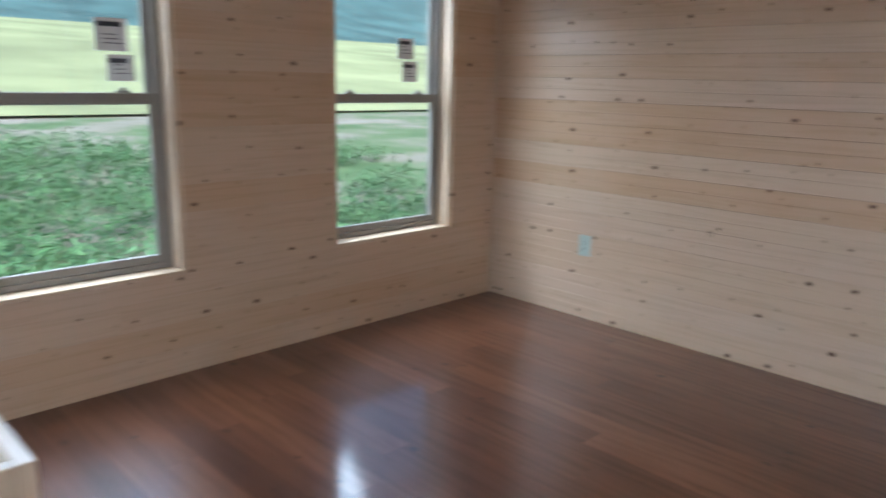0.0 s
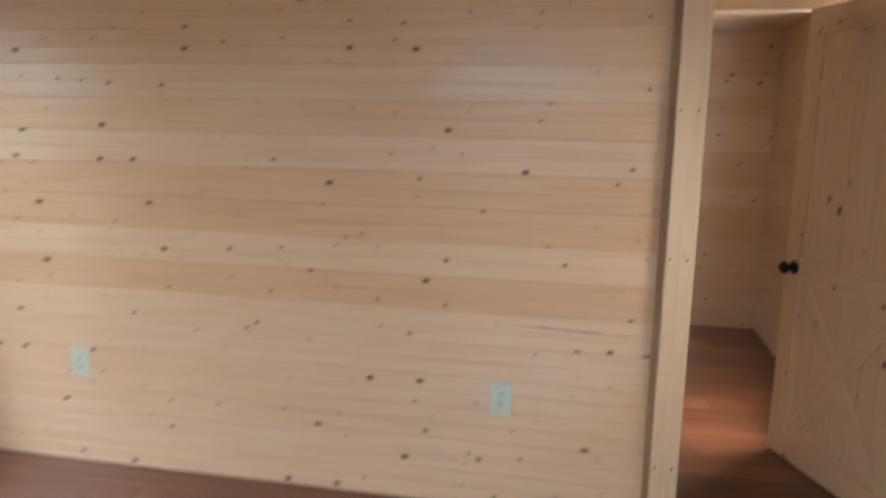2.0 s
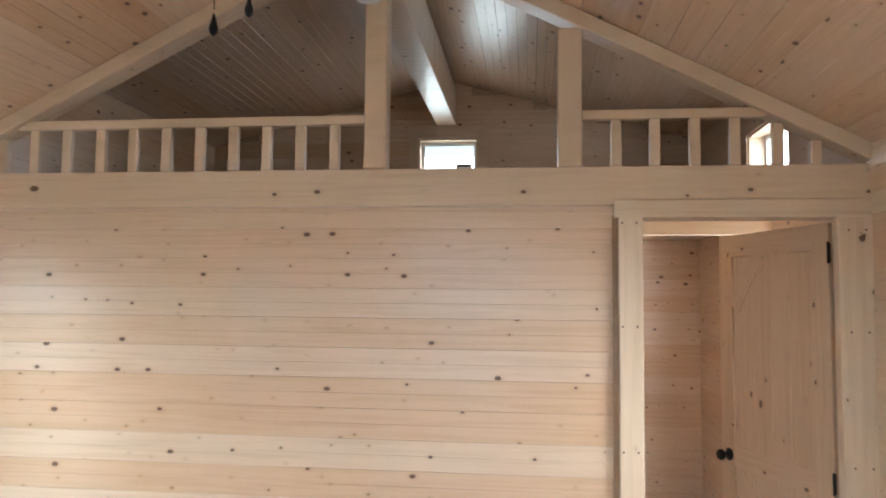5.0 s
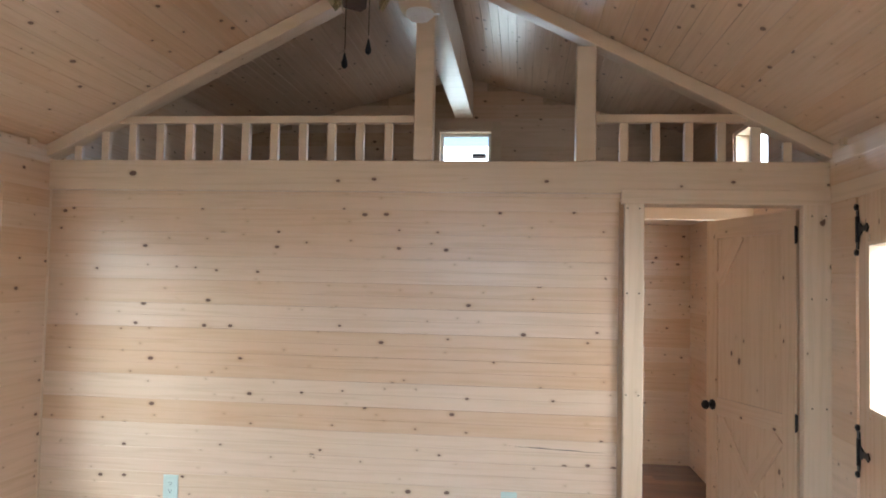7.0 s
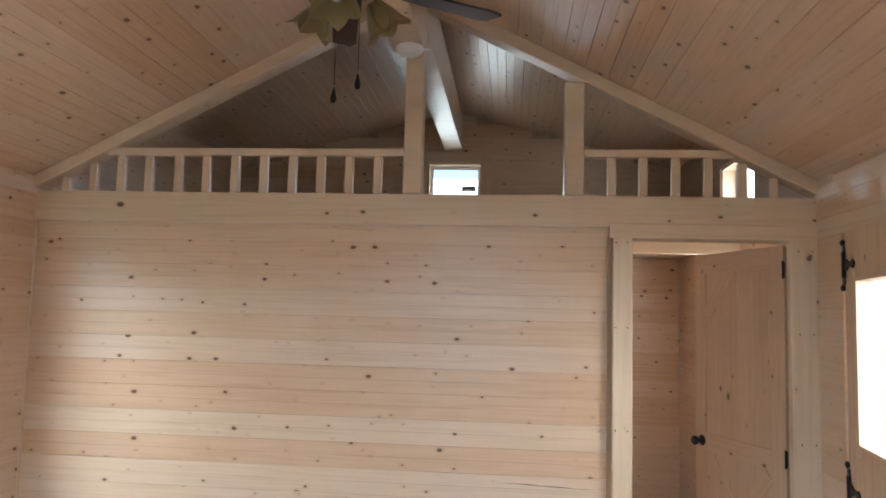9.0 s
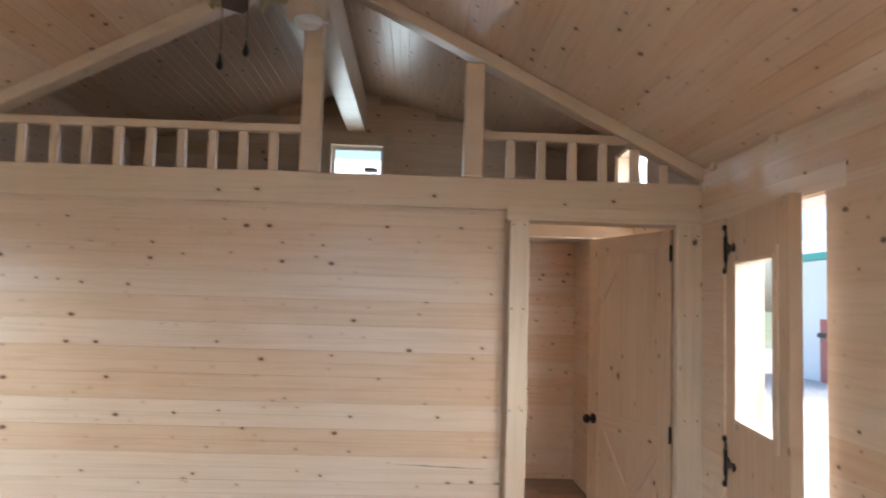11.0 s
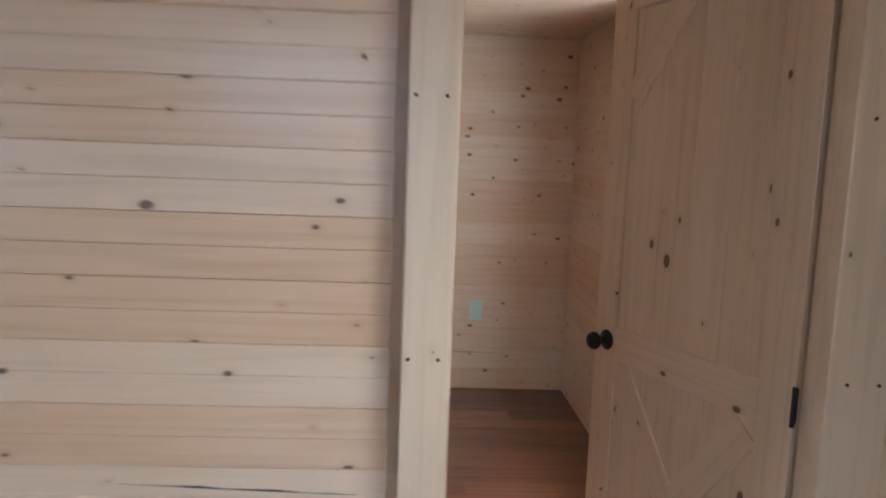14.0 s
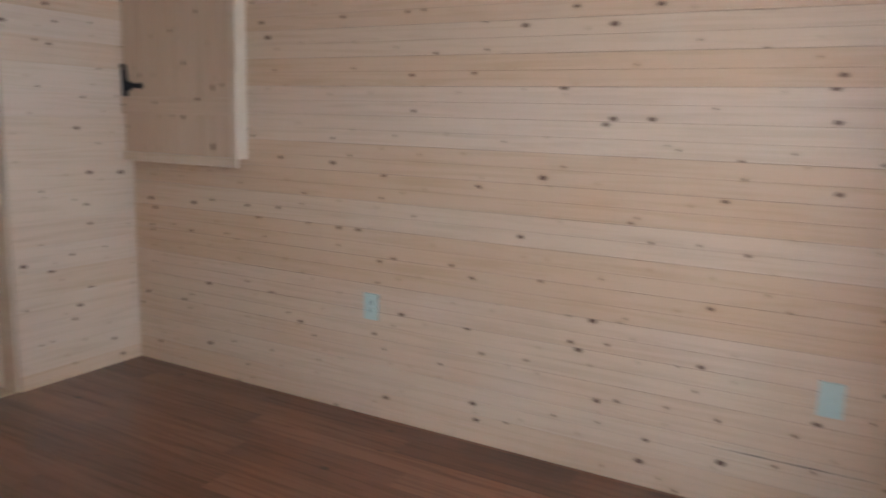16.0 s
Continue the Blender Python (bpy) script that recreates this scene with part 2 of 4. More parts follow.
def board_mesh(length, width, thick, groove, material, edge=0.0017):
    """A board along x, its face at z = 0, with eased edges and a centre groove."""
    key = (round(length, 3), round(width, 3), thick, groove, material.name)
    if key in BOARDS:
        return BOARDS[key]
    h, e = width / 2, min(edge, width / 5)
    top = [(-h, -e), (-h + e, 0)]
    if groove:
        top += [(-e, 0), (0, -e), (e, 0)]
    top += [(h - e, 0), (h, -e)]
    prof = top + [(h, -thick), (-h, -thick)]
    bm = bmesh.new()
    add_prism(bm, prof, 0, -length / 2, length / 2)
    BOARDS[key] = to_mesh("board", bm, material)
    return BOARDS[key]


def frame_m(origin, ux, uz):
    """A pose whose local x runs along ux and whose local z, the face, along uz."""
    x, z = Vector(ux).normalized(), Vector(uz).normalized()
    y = z.cross(x)
    return Matrix.Translation(origin) @ Matrix((x, y, z)).transposed().to_4x4()


def trim_board(name, a, b, width, thick, face, material=None, parent=None, label="", edge=0.003):
    """A board from a to b, its face looking along face, a and b on the middle line of the face."""
    a, b = Vector(a), Vector(b)
    me = board_mesh((b - a).length, width, thick, False, material or M_TRIM, edge)
    return part(name, me, None, parent, label, m=frame_m((a + b) / 2, b - a, face))


def span_less(spans, u0, u1):
    out = []
    for a, b in spans:
        if u0 >= b or u1 <= a:
            out.append((a, b))
            continue
        if u0 - a > 0.01:
            out.append((a, u0))
        if b - u1 > 0.01:
            out.append((u1, b))
    return out


def clad(parent, at, ulen, z0, z1, openings=(), top=None, joints=False, phase=0.0):
    """Grooved boards over a wall. at(u, z) gives the place of the face; openings are (u0, u1, low, high); top(u) is the roof line."""
    o, ux = Vector(at(0, 0)), (Vector(at(1, 0)) - Vector(at(0, 0)))
    face = Vector((0, 0, 1)).cross(ux) * (1 if parent.get("turn", 1) > 0 else -1)
    z = z0 - phase
    while z < z1 - 0.012:
        a, b = max(z, z0), min(z + PITCH, z1)
        cuts = sorted({a, b, *[c for op in openings for c in op[2:] if a + 0.012 < c < b - 0.012]})
        for lo, hi in zip(cuts, cuts[1:]):
            spans = [(0.0, ulen)]
            for u0, u1, low, high in openings:
                if low < (lo + hi) / 2 < high:
                    spans = span_less(spans, u0, u1)
            if top:
                clipped = []
                for s0, s1 in spans:
                    us = [s0 + (s1 - s0) * k / 80 for k in range(81)]
                    ok = [u for u in us if top(u) > (lo + hi) / 2]
                    if len(ok) > 2:
                        clipped.append((ok[0], ok[-1]))
                spans = clipped
            for s0, s1 in spans:
                pieces = [(s0, s1)]
                if joints and s1 - s0 > 3.0:
                    c = s0 + (s1 - s0) * rng.uniform(0.3, 0.7)
                    pieces = [(s0, c), (c, s1)]
                for p0, p1 in pieces:
                    me = board_mesh(p1 - p0 - 0.0015, hi - lo - 0.0004, 0.016, hi - lo > 0.11, M_PINE)
                    part("plank", me, None, parent, m=frame_m(o + ux * (p0 + p1) / 2 + Vector((0, 0, (lo + hi) / 2)), ux, face))
        z += PITCH


def wall_core(name, boxes, label):
    bm = bmesh.new()
    for lo, hi in boxes:
        add_box(bm, lo, hi)
    ob = part(name, bm, M_CORE)
    return tagged(ob, label, "wall", kind="structure")


def wall_boxes(fixed, lo, hi, z0, z1, axis, openings):
    """Boxes of a wall from lo to hi along axis, between the planes fixed, with openings (u0, u1, low, high)."""
    marks = sorted({lo, hi, *[u for op in openings for u in op[:2]]})
    out = []
    for a, b in zip(marks, marks[1:]):
        zs = [(z0, z1)]
        for u0, u1, low, high in openings:
            if u0 < (a + b) / 2 < u1:
                zs = span_less(zs, low, high)
        for c, d in zs:
            if axis == 1:
                out.append(((fixed[0], a, c), (fixed[1], b, d)))
            else:
                out.append(((a, fixed[0], c), (b, fixed[1], d)))
    return out


def main_roof(x):
    return EAVE + (APEX - EAVE) * (1 - abs(x - MID) / MID)


def loft_roof(x):
    return LEAVE + (LAPEX - LEAVE) * (1 - abs(x - MID) / MID)


# ---- structure ----
# the third opening is unseen, added only to let in light
WIN_R, WIN_L, WIN_ADDED_3 = (-1.256, -0.381, 0.48, 2.0), (-2.975, -2.10, 0.48, 2.0), (-4.75, -3.875, 0.48, 2.0)
# unseen east opening, added as the rear room's light source
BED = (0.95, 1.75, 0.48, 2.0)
# unseen opening in the main room's east wall, added for that fill
WIN_ADDED_E = (-4.04, -3.16, 0.48, 2.0)
SIDE_DOOR = (1.435, 2.195, 0.0, 1.95)
wins = [WIN_R, WIN_L, WIN_ADDED_3]

floor = tagged(box("floor", (-0.2, YF - 0.2, -0.2), (W + 0.2, YB + 0.2, -0.012), M_CORE, bevel=0), "red-brown stained wooden board floor with a glossy finish", "floor", kind="structure")

wall_west = wall_core("wall_west", wall_boxes((-0.17, -0.016), YF - 0.15, PT, -0.2, 2.26, 1, wins) + wall_boxes((-0.17, -0.016), PT, YB + 0.15, -0.2, 2.92, 1, [SIDE_DOOR]), "knotty pine board wall with two tall windows")
wall_west["turn"] = 1
DOOR_E = (-1.155, -0.30, -0.012, 1.975)
DORM = (0.87, 1.60, 2.28, 2.64)
wall_east = wall_core("wall_east", wall_boxes((W + 0.016, W + 0.17), YF - 0.15, PT, -0.2, 2.26, 1, [DOOR_E, WIN_ADDED_E]) + wall_boxes((W + 0.016, W + 0.17), PT, YB + 0.15, -0.2, 2.92, 1, [DORM, BED]), "knotty pine board wall with an outside door")
GAB = (1.79, 2.29, 2.30, 2.945)
boxes_n = wall_boxes((YB + 0.016, YB + 0.17), -0.15, W + 0.15, -0.2, 2.92, 0, [GAB])
wall_north = wall_core("wall_north", boxes_n, "knotty pine board wall at the rear of the cabin")
bm = bmesh.new()
add_prism(bm, [(-0.15, 2.86), (GAB[0], 2.86), (GAB[0], GAB[3]), (GAB[1], GAB[3]), (GAB[1], 2.86), (W + 0.15, 2.86), (MID, LAPEX + 0.03)], 1, YB + 0.02, YB + 0.165)
tagged(part("wall_north_gable", bm, M_CORE), "pine gable above the loft floor", "wall", kind="structure")
DOOR_I = (3.172, 3.965, -0.05, 2.0)
wall_part = wall_core("wall_partition", wall_boxes((0.016, PT - 0.016), 0.0, W, -0.012, LOFT - 0.03, 0, [DOOR_I]), "knotty pine partition wall with a doorway under the loft")
# unseen front opening, added for the fill lamp outside it
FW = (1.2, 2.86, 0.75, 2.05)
wall_south = wall_core("wall_south", wall_boxes((YF - 0.17, YF - 0.016), -0.15, W + 0.15, -0.2, 2.3, 0, [FW]), "unseen pine front wall with a window added for light")
bm = bmesh.new()
add_prism(bm, [(-0.15, 2.3), (W + 0.15, 2.3), (MID, APEX + 0.06)], 1, YF - 0.165, YF - 0.02)
tagged(part("wall_south_gable", bm, M_CORE), "pine gable of the front wall", "wall", kind="structure")


def ceiling(name, x_low, y0, y1, eave, apex, label):
    """A sloped board ceiling from the side wall at x_low up to the ridge, boards along y."""
    low, high = Vector((x_low, (y0 + y1) / 2, eave)), Vector((MID, (y0 + y1) / 2, apex))
    up = high - low
    n = Vector((0, 1, 0)).cross(up).normalized()
    if n.z > 0:
        n = -n
    side = n.cross(Vector((0, 1, 0)))
    m = frame_m((low + high) / 2, (0, 1, 0), n)
    bm = bmesh.new()
    run, count = up.length + 0.02, int(up.length / PITCH) + 1
    length, r2 = y1 - y0, random.Random(name)
    for k in range(count):
        v0 = -run / 2 + k * PITCH
        v1 = min(v0 + PITCH - 0.0012, run / 2)
        if v1 - v0 < 0.02:
            continue
        cut = [-length / 2, length / 2]
        if length > 3.2:
            cut.insert(1, r2.uniform(-length / 3, length / 3))
        for a, b in zip(cut, cut[1:]):
            e, h = 0.0017, (v1 - v0) / 2
            mid = (v0 + v1) / 2
            prof = [(-h, -e), (-h + e, 0), (-e, 0), (0, -e), (e, 0), (h - e, 0), (h, -e), (h, -0.016), (-h, -0.016)]
            va = [bm.verts.new((a + 0.0008, mid + u, w)) for u, w in prof]
            vb = [bm.verts.new((b - 0.0008, mid + u, w)) for u, w in prof]
            for i in range(len(prof)):
                bm.faces.new((va[i], va[(i + 1) % len(prof)], vb[(i + 1) % len(prof)], vb[i]))
            bm.faces.new(va)
            bm.faces.new(vb)
    ob = part(name, bm, M_CEIL, m=m)
    return tagged(ob, label, "ceiling", kind="structure")


ceiling("ceiling_west", 0.0, YF, 0.02, EAVE, APEX, "sloping ceiling of varnished knotty pine boards")
ceiling("ceiling_east", W, YF, 0.02, EAVE, APEX, "sloping ceiling of varnished knotty pine boards")
ceiling("ceiling_loft_west", 0.0, 0.02, YB, LEAVE, LAPEX, "low loft ceiling of varnished pine boards")
ceiling("ceiling_loft_east", W, 0.02, YB, LEAVE, LAPEX, "low loft ceiling of varnished pine boards")

for y0, y1, eave, apex in ((YF - 0.35, 0.02, EAVE, APEX), (0.02, YB + 0.35, LEAVE, LAPEX)):
    bm = bmesh.new()
    k = (apex - eave) / MID
    add_prism(bm, [(-0.2, eave - 0.2 * k + 0.03), (MID, apex + 0.03), (W + 0.2, eave - 0.2 * k + 0.03), (W + 0.2, eave - 0.2 * k + 0.16), (MID, apex + 0.16), (-0.2, eave - 0.2 * k + 0.16)], 1, y0, y1)
    tagged(part("roof", bm, M_ROOF), "dark shingled cabin roof", "roof", kind="structure")
# wall that closes the step between the two roofs, above the trusses
bm = bmesh.new()
add_prism(bm, [(0, EAVE + 0.06), (MID, APEX + 0.06), (W, EAVE + 0.06), (W, LEAVE + 0.02), (MID, LAPEX + 0.02), (0, LEAVE + 0.02)], 1, 0.022, 0.06)
tagged(part("wall_roof_step", bm, M_CORE), "pine boarding between the two roof heights", "wall", kind="structure")

# loft deck with joists below
tagged(box("ceiling_bedroom", (0.0, PT - 0.01, 2.095), (W, YB, LOFT - 0.03), M_CEIL, bevel=0), "loft deck boards that ceil the rear room", "ceiling", kind="structure")
for y, low in ((0.50, 2.003), (1.14, 1.985)):
    ob = box("ceiling_joist", (0.0, y, low), (W, y + 0.06, 2.093), M_TRIM)
    tagged(ob, "pale pine joist across the rear room ceiling", "joist", "joists under the loft", "structure")

tagged(box("floor_loft", (0.0, PT + 0.001, LOFT - 0.028), (W, YB, LOFT - 0.006), M_FLOOR, bevel=0), "red-brown stained board floor of the loft", "floor", kind="structure")

# ridge beam
tagged(box("ridge_beam", (1.945, -0.062, 3.056), (2.106, YB, 3.36), M_TRIM, bevel=0.004), "long pine ridge beam under the loft roof peak", "beam", kind="structure")
tagged(box("ridge_beam", (1.945, YF, 2.90), (2.106, -0.064, 3.25), M_TRIM, bevel=0.004), "deep pine ridge beam along the main room ceiling", "beam", kind="structure")

# beam over the partition, header and casing of the inner doorway
loft_beam = thing("loft_beam", "pale pine beam edging the loft floor", "beam", kind="structure")
trim_board("face_board", (0.0, -0.03, 2.085), (W, -0.03, 2.085), 0.16, 0.06, (0, -1, 0), parent=loft_beam)
box("beam_core", (0, 0.03, 2.0), (W, PT - 0.01, LOFT), M_TRIM, loft_beam)

door_in = thing("door_1_frame", "pine casing round the inner doorway", "door frame", kind="structure")
trim_board("casing", (3.119, -0.04, 0.0), (3.119, -0.04, 1.965), 0.096, 0.040, (0, -1, 0), parent=door_in)
# thin strip laid on the wall, its dark colour showing that shaded gap
box("backing_strip", (3.048, -0.014, 0.0), (3.0705, -0.0005, 1.965), M_GAP, door_in, "dark narrow strip for the shaded gap beside the casing")
trim_board("casing", (3.986, -0.04, 0.0), (3.986, -0.04, 1.965), 0.138, 0.040, (0, -1, 0), parent=door_in)
box("groove_strip", (4.0555, -0.012, 0.0), (4.0595, -0.0005, 1.965), M_SLOT, door_in)
trim_board("header", (3.055, -0.042, 1.989), (W - 0.002, -0.042, 1.989), 0.074, 0.044, (0, -1, 0), parent=door_in)
box("jamb", (3.150, 0.003, 0.0), (3.1685, PT + 0.01, 1.952), M_TRIM, door_in)
box("jamb", (3.947, 0.002, 0.0), (3.963, PT - 0.01, 1.952), M_TRIM, door_in)
box("jamb_stop", (3.930, 0.002, 0.0), (3.946, 0.03, 1.952), M_TRIM, door_in)
box("head_jamb", (3.1685, 0.002, 1.953), (3.963, PT + 0.01, 1.998), M_TRIM, door_in)
bm = bmesh.new()
for x in (3.09, 3.148):
    for z in (0.25, 1.012, 1.51, 1.93):
        add_lathe(bm, [(0.004, 0), (0.004, 0.002)], Matrix.Translation((x - 0.005, -0.0415, z)) @ pose(0, 0, 0, 90), 8)
part("nail_heads", bm, M_SCREW, door_in)
bm = bmesh.new()
for x in (3.955, 4.02):
    for z in (0.45, 0.98, 1.5, 1.9):
        add_lathe(bm, [(0.004, 0), (0.004, 0.002)], Matrix.Translation((x, -0.0415, z)) @ pose(0, 0, 0, 90), 8)
part("nail_heads", bm, M_SCREW, door_in)

# corner trims
def corner_trim(a, b, size, dx, dy):
    bm = bmesh.new()
    add_box(bm, (min(a[0], a[0] + dx * size), min(a[1], a[1] + dy * size), a[2]), (max(a[0], a[0] + dx * size), max(a[1], a[1] + dy * size), b), 0.004)
    return tagged(part("trim", bm, M_TRIM), "narrow pine strip in the wall corner", "trim", "corner trims", "structure")


corner_trim((0.001, -0.001, 0.0), 2.0, 0.02, 1, -1)
corner_trim((0.001, YB - 0.001, 0.0), 2.09, 0.015, 1, -1)
for x, dx in ((0.0, 1), (W, -1)):
    trim_board("trim", (x + dx * 0.018, YF, 2.178), (x + dx * 0.018, -0.035, 2.178), 0.066, 0.017, (dx, 0, 0)).name = "trim"
for ob in list(scene.objects):
    if ob.name.startswith("trim") and not ob.get("label"):
        tagged(ob, "pine board along the top of the side wall", "trim", "eave boards", "structure")

# short blocks between the rafters at the eaves
for x, dx in ((0.0, 1), (W, -1)):
    for k in range(9):
        y = -0.16 - 0.6 * k
        ob = box("eave_block", (min(x, x + dx * 0.03), y - 0.06, 2.213), (max(x, x + dx * 0.03), y, 2.250), M_TRIM)
        tagged(ob, "small pine block where a rafter meets the wall", "block", "eave blocks", "structure")

# sloping truss boards at the partition
for sx in (0, 1):
    bm = bmesh.new()
    k = (APEX - EAVE) / MID
    pts = [(0.0, EAVE - 0.072), (MID, APEX - 0.078), (MID, APEX - 0.004), (0.0, EAVE - 0.002)]
    if sx:
        pts = [(W - u, v) for u, v in pts]
    add_prism(bm, pts, 1, -0.06, 0.055)
    bmesh.ops.bevel(bm, geom=bm.edges[:], offset=0.004, segments=1, affect="EDGES")
    tagged(part("gable_rafter", bm, M_TRIM), "pale pine rafter edging the loft opening", "rafter", "gable rafters", "structure")

# posts on the loft beam
for x0, x1, z1 in ((2.008, 2.104, 3.054), (2.828, 2.926, main_roof(2.926) - 0.07)):
    ob = box("loft_post", (x0, -0.045, LOFT + 0.001), (x1, 0.05, z1), M_TRIM, bevel=0.005)
    tagged(ob, "square pine post standing on the loft beam", "post", "loft posts", "structure")


def railing(label, a, b, xs, west):
    rail = thing("loft_railing", label, "railing", group="loft railings")
    box("top_rail", (a, -0.03, 2.362), (b, 0.012, 2.402), M_TRIM, rail, bevel=0.003)
    for x in xs:
        t = min(2.361, main_roof(x) - 0.085)
        box("baluster", (x - 0.021, -0.026, LOFT + 0.001), (x + 0.021, 0.008, t), M_TRIM, rail, bevel=0.003)


railing("long low pine loft railing with square balusters", 0.40, 2.006, [0.172, 0.325, 0.479, 0.634, 0.796, 0.951, 1.107, 1.263, 1.418, 1.570, 1.721, 1.872], True)
railing("short pine railing with square balusters", 2.928, 3.66, [3.066, 3.222, 3.381, 3.538, 3.704, 3.85], False)

# ---- windows ----
def double_hung(name, y0, y1, z0, z1, label, stickers=()):
    """A tall sash window in the west wall: pine reveal, clay frame, two sashes."""
    win = thing(name, label, "window", kind="structure")
    # reveal boards
    box("window_sill", (-0.16, y0 - 0.002, z0 - 0.002), (0.012, y1 + 0.002, z0 + 0.016), M_TRIM, win)
    box("head_board", (-0.16, y0, z1 - 0.018), (0.004, y1, z1), M_TRIM, win)
    box("side_board", (-0.16, y0, z0 + 0.016), (0.004, y0 + 0.018, z1 - 0.018), M_TRIM, win)
    box("side_board", (-0.16, y1 - 0.018, z0 + 0.016), (0.004, y1, z1 - 0.018), M_TRIM, win)
    # casing lies flat on the boards
    for yy in (y0 - 0.042, y1 + 0.042):
        trim_board("casing", (0.012, yy, z0 - 0.08), (0.012, yy, z1 + 0.08), 0.082, 0.012, (1, 0, 0), parent=win)
    trim_board("casing", (0.012, y0, z1 + 0.04), (0.012, y1, z1 + 0.04), 0.08, 0.012, (1, 0, 0), parent=win)
    ya, yb, za, zb = y0 + 0.018, y1 - 0.018, z0 + 0.016, z1 - 0.018
    mid = (z0 + z1) / 2 + 0.03
    def ring(nm, x0, x1, a, b, c, d, w, wb, wt):
        fr = part(nm, _ring(x0, x1, a, b, c, d, w, wb, wt), M_VINYL, win)
        return fr
    ring("window_frame", -0.165, -0.085, ya, yb, za, zb, 0.03, 0.03, 0.03)
    low = ring("lower_sash", -0.115, -0.09, ya + 0.03, yb - 0.03, za + 0.03, mid + 0.022, 0.032, 0.035, 0.046)
    up = ring("upper_sash", -0.148, -0.12, ya + 0.03, yb - 0.03, mid - 0.03, zb - 0.03, 0.03, 0.04, 0.03)
    for sash, x, c, d in ((low, -0.103, za + 0.06, mid - 0.02), (up, -0.134, mid + 0.005, zb - 0.06)):
        g = box("pane", (x - 0.002, ya + 0.06, c), (x + 0.002, yb - 0.06, d), M_GLASS, sash, bevel=0)
        g.visible_shadow = False
    for f in (0.2, 0.8):
        y = ya + (yb - ya) * f
        bm = bmesh.new()
        add_box(bm, (-0.112, y - 0.03, mid + 0.0225), (-0.092, y + 0.03, mid + 0.032), 0.003)
        add_lathe(bm, [(0.011, 0), (0.011, 0.012), (0.007, 0.016)], Matrix.Translation((-0.102, y, mid + 0.03)), 12)
        part("sash_lock", bm, M_VINYL, low)
    for a, b, c, d in stickers:
        lab = box("sticker", (-0.1315, a, c), (-0.1305, b, d), M_PAPER, up, "white printed label on the glass", 0)
        if d - c > 0.1:
            bm = bmesh.new()
            add_box(bm, (-0.1304, a + 0.01, d - 0.035), (-0.130, b - 0.025, d - 0.015))
            part("print_bar", bm, M_INK, lab)
        bm = bmesh.new()
        for r in range(3):
            add_box(bm, (-0.1304, a + 0.03, c + 0.03 + 0.018 * r), (-0.130, b - 0.02 - 0.015 * r, c + 0.034 + 0.018 * r))
        part("print_bar", bm, M_INK, lab)
    return win


def _ring(x0, x1, a, b, c, d, w, wb, wt):
    bm = bmesh.new()
    add_box(bm, (x0, a, c), (x1, a + w, d), 0.003)
    add_box(bm, (x0, b - w, c), (x1, b, d), 0.003)
    add_box(bm, (x0 + 0.001, a + w, c), (x1 - 0.001, b - w, c + wb), 0.003)
    add_box(bm, (x0 + 0.001, a + w, d - wt), (x1 - 0.001, b - w, d), 0.003)
    return bm


double_hung("window_1", *WIN_R, "tall double-hung window with clay vinyl sashes and paper labels", [(-0.70, -0.58, 1.49, 1.605), (-0.665, -0.55, 1.36, 1.475)])
double_hung("window_2", *WIN_L, "tall double-hung window with clay vinyl sashes, looking on weeds", [(-2.375, -2.24, 1.465, 1.60), (-2.335, -2.22, 1.34, 1.45)])
double_hung("added_window_3", *WIN_ADDED_3, "tall double-hung window with clay vinyl sashes")
double_hung("added_window_4", -BED[1], -BED[0], BED[2], BED[3], "unseen double-hung window added to light the rear room").matrix_world = pose(W, 0, 0, 0, 0, 180)

double_hung("added_window_6", -WIN_ADDED_E[1], -WIN_ADDED_E[0], WIN_ADDED_E[2], WIN_ADDED_E[3], "unseen double-hung window added to light the west wall").matrix_world = pose(W, 0, 0, 0, 0, 180)

# unseen window of the front wall, behind the walk, added to light the partition
added_win5 = thing("added_window_5", "unseen wide window added to light the partition", "window", kind="structure")
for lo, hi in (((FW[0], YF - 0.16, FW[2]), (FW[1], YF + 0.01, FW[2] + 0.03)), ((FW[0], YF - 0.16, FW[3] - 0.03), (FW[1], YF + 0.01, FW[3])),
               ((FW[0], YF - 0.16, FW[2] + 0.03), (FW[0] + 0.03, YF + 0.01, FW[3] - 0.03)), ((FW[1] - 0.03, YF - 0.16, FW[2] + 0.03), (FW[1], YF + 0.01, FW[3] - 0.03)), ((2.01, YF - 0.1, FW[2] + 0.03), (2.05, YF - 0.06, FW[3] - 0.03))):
    box("window_frame", lo, hi, M_VINYL, added_win5)
g = box("pane", (FW[0] + 0.03, YF - 0.082, FW[2] + 0.03), (2.01, YF - 0.078, FW[3] - 0.03), M_GLASS, added_win5, bevel=0)
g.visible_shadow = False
g = box("pane", (2.05, YF - 0.082, FW[2] + 0.03), (FW[1] - 0.03, YF - 0.078, FW[3] - 0.03), M_GLASS, added_win5, bevel=0)
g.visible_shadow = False

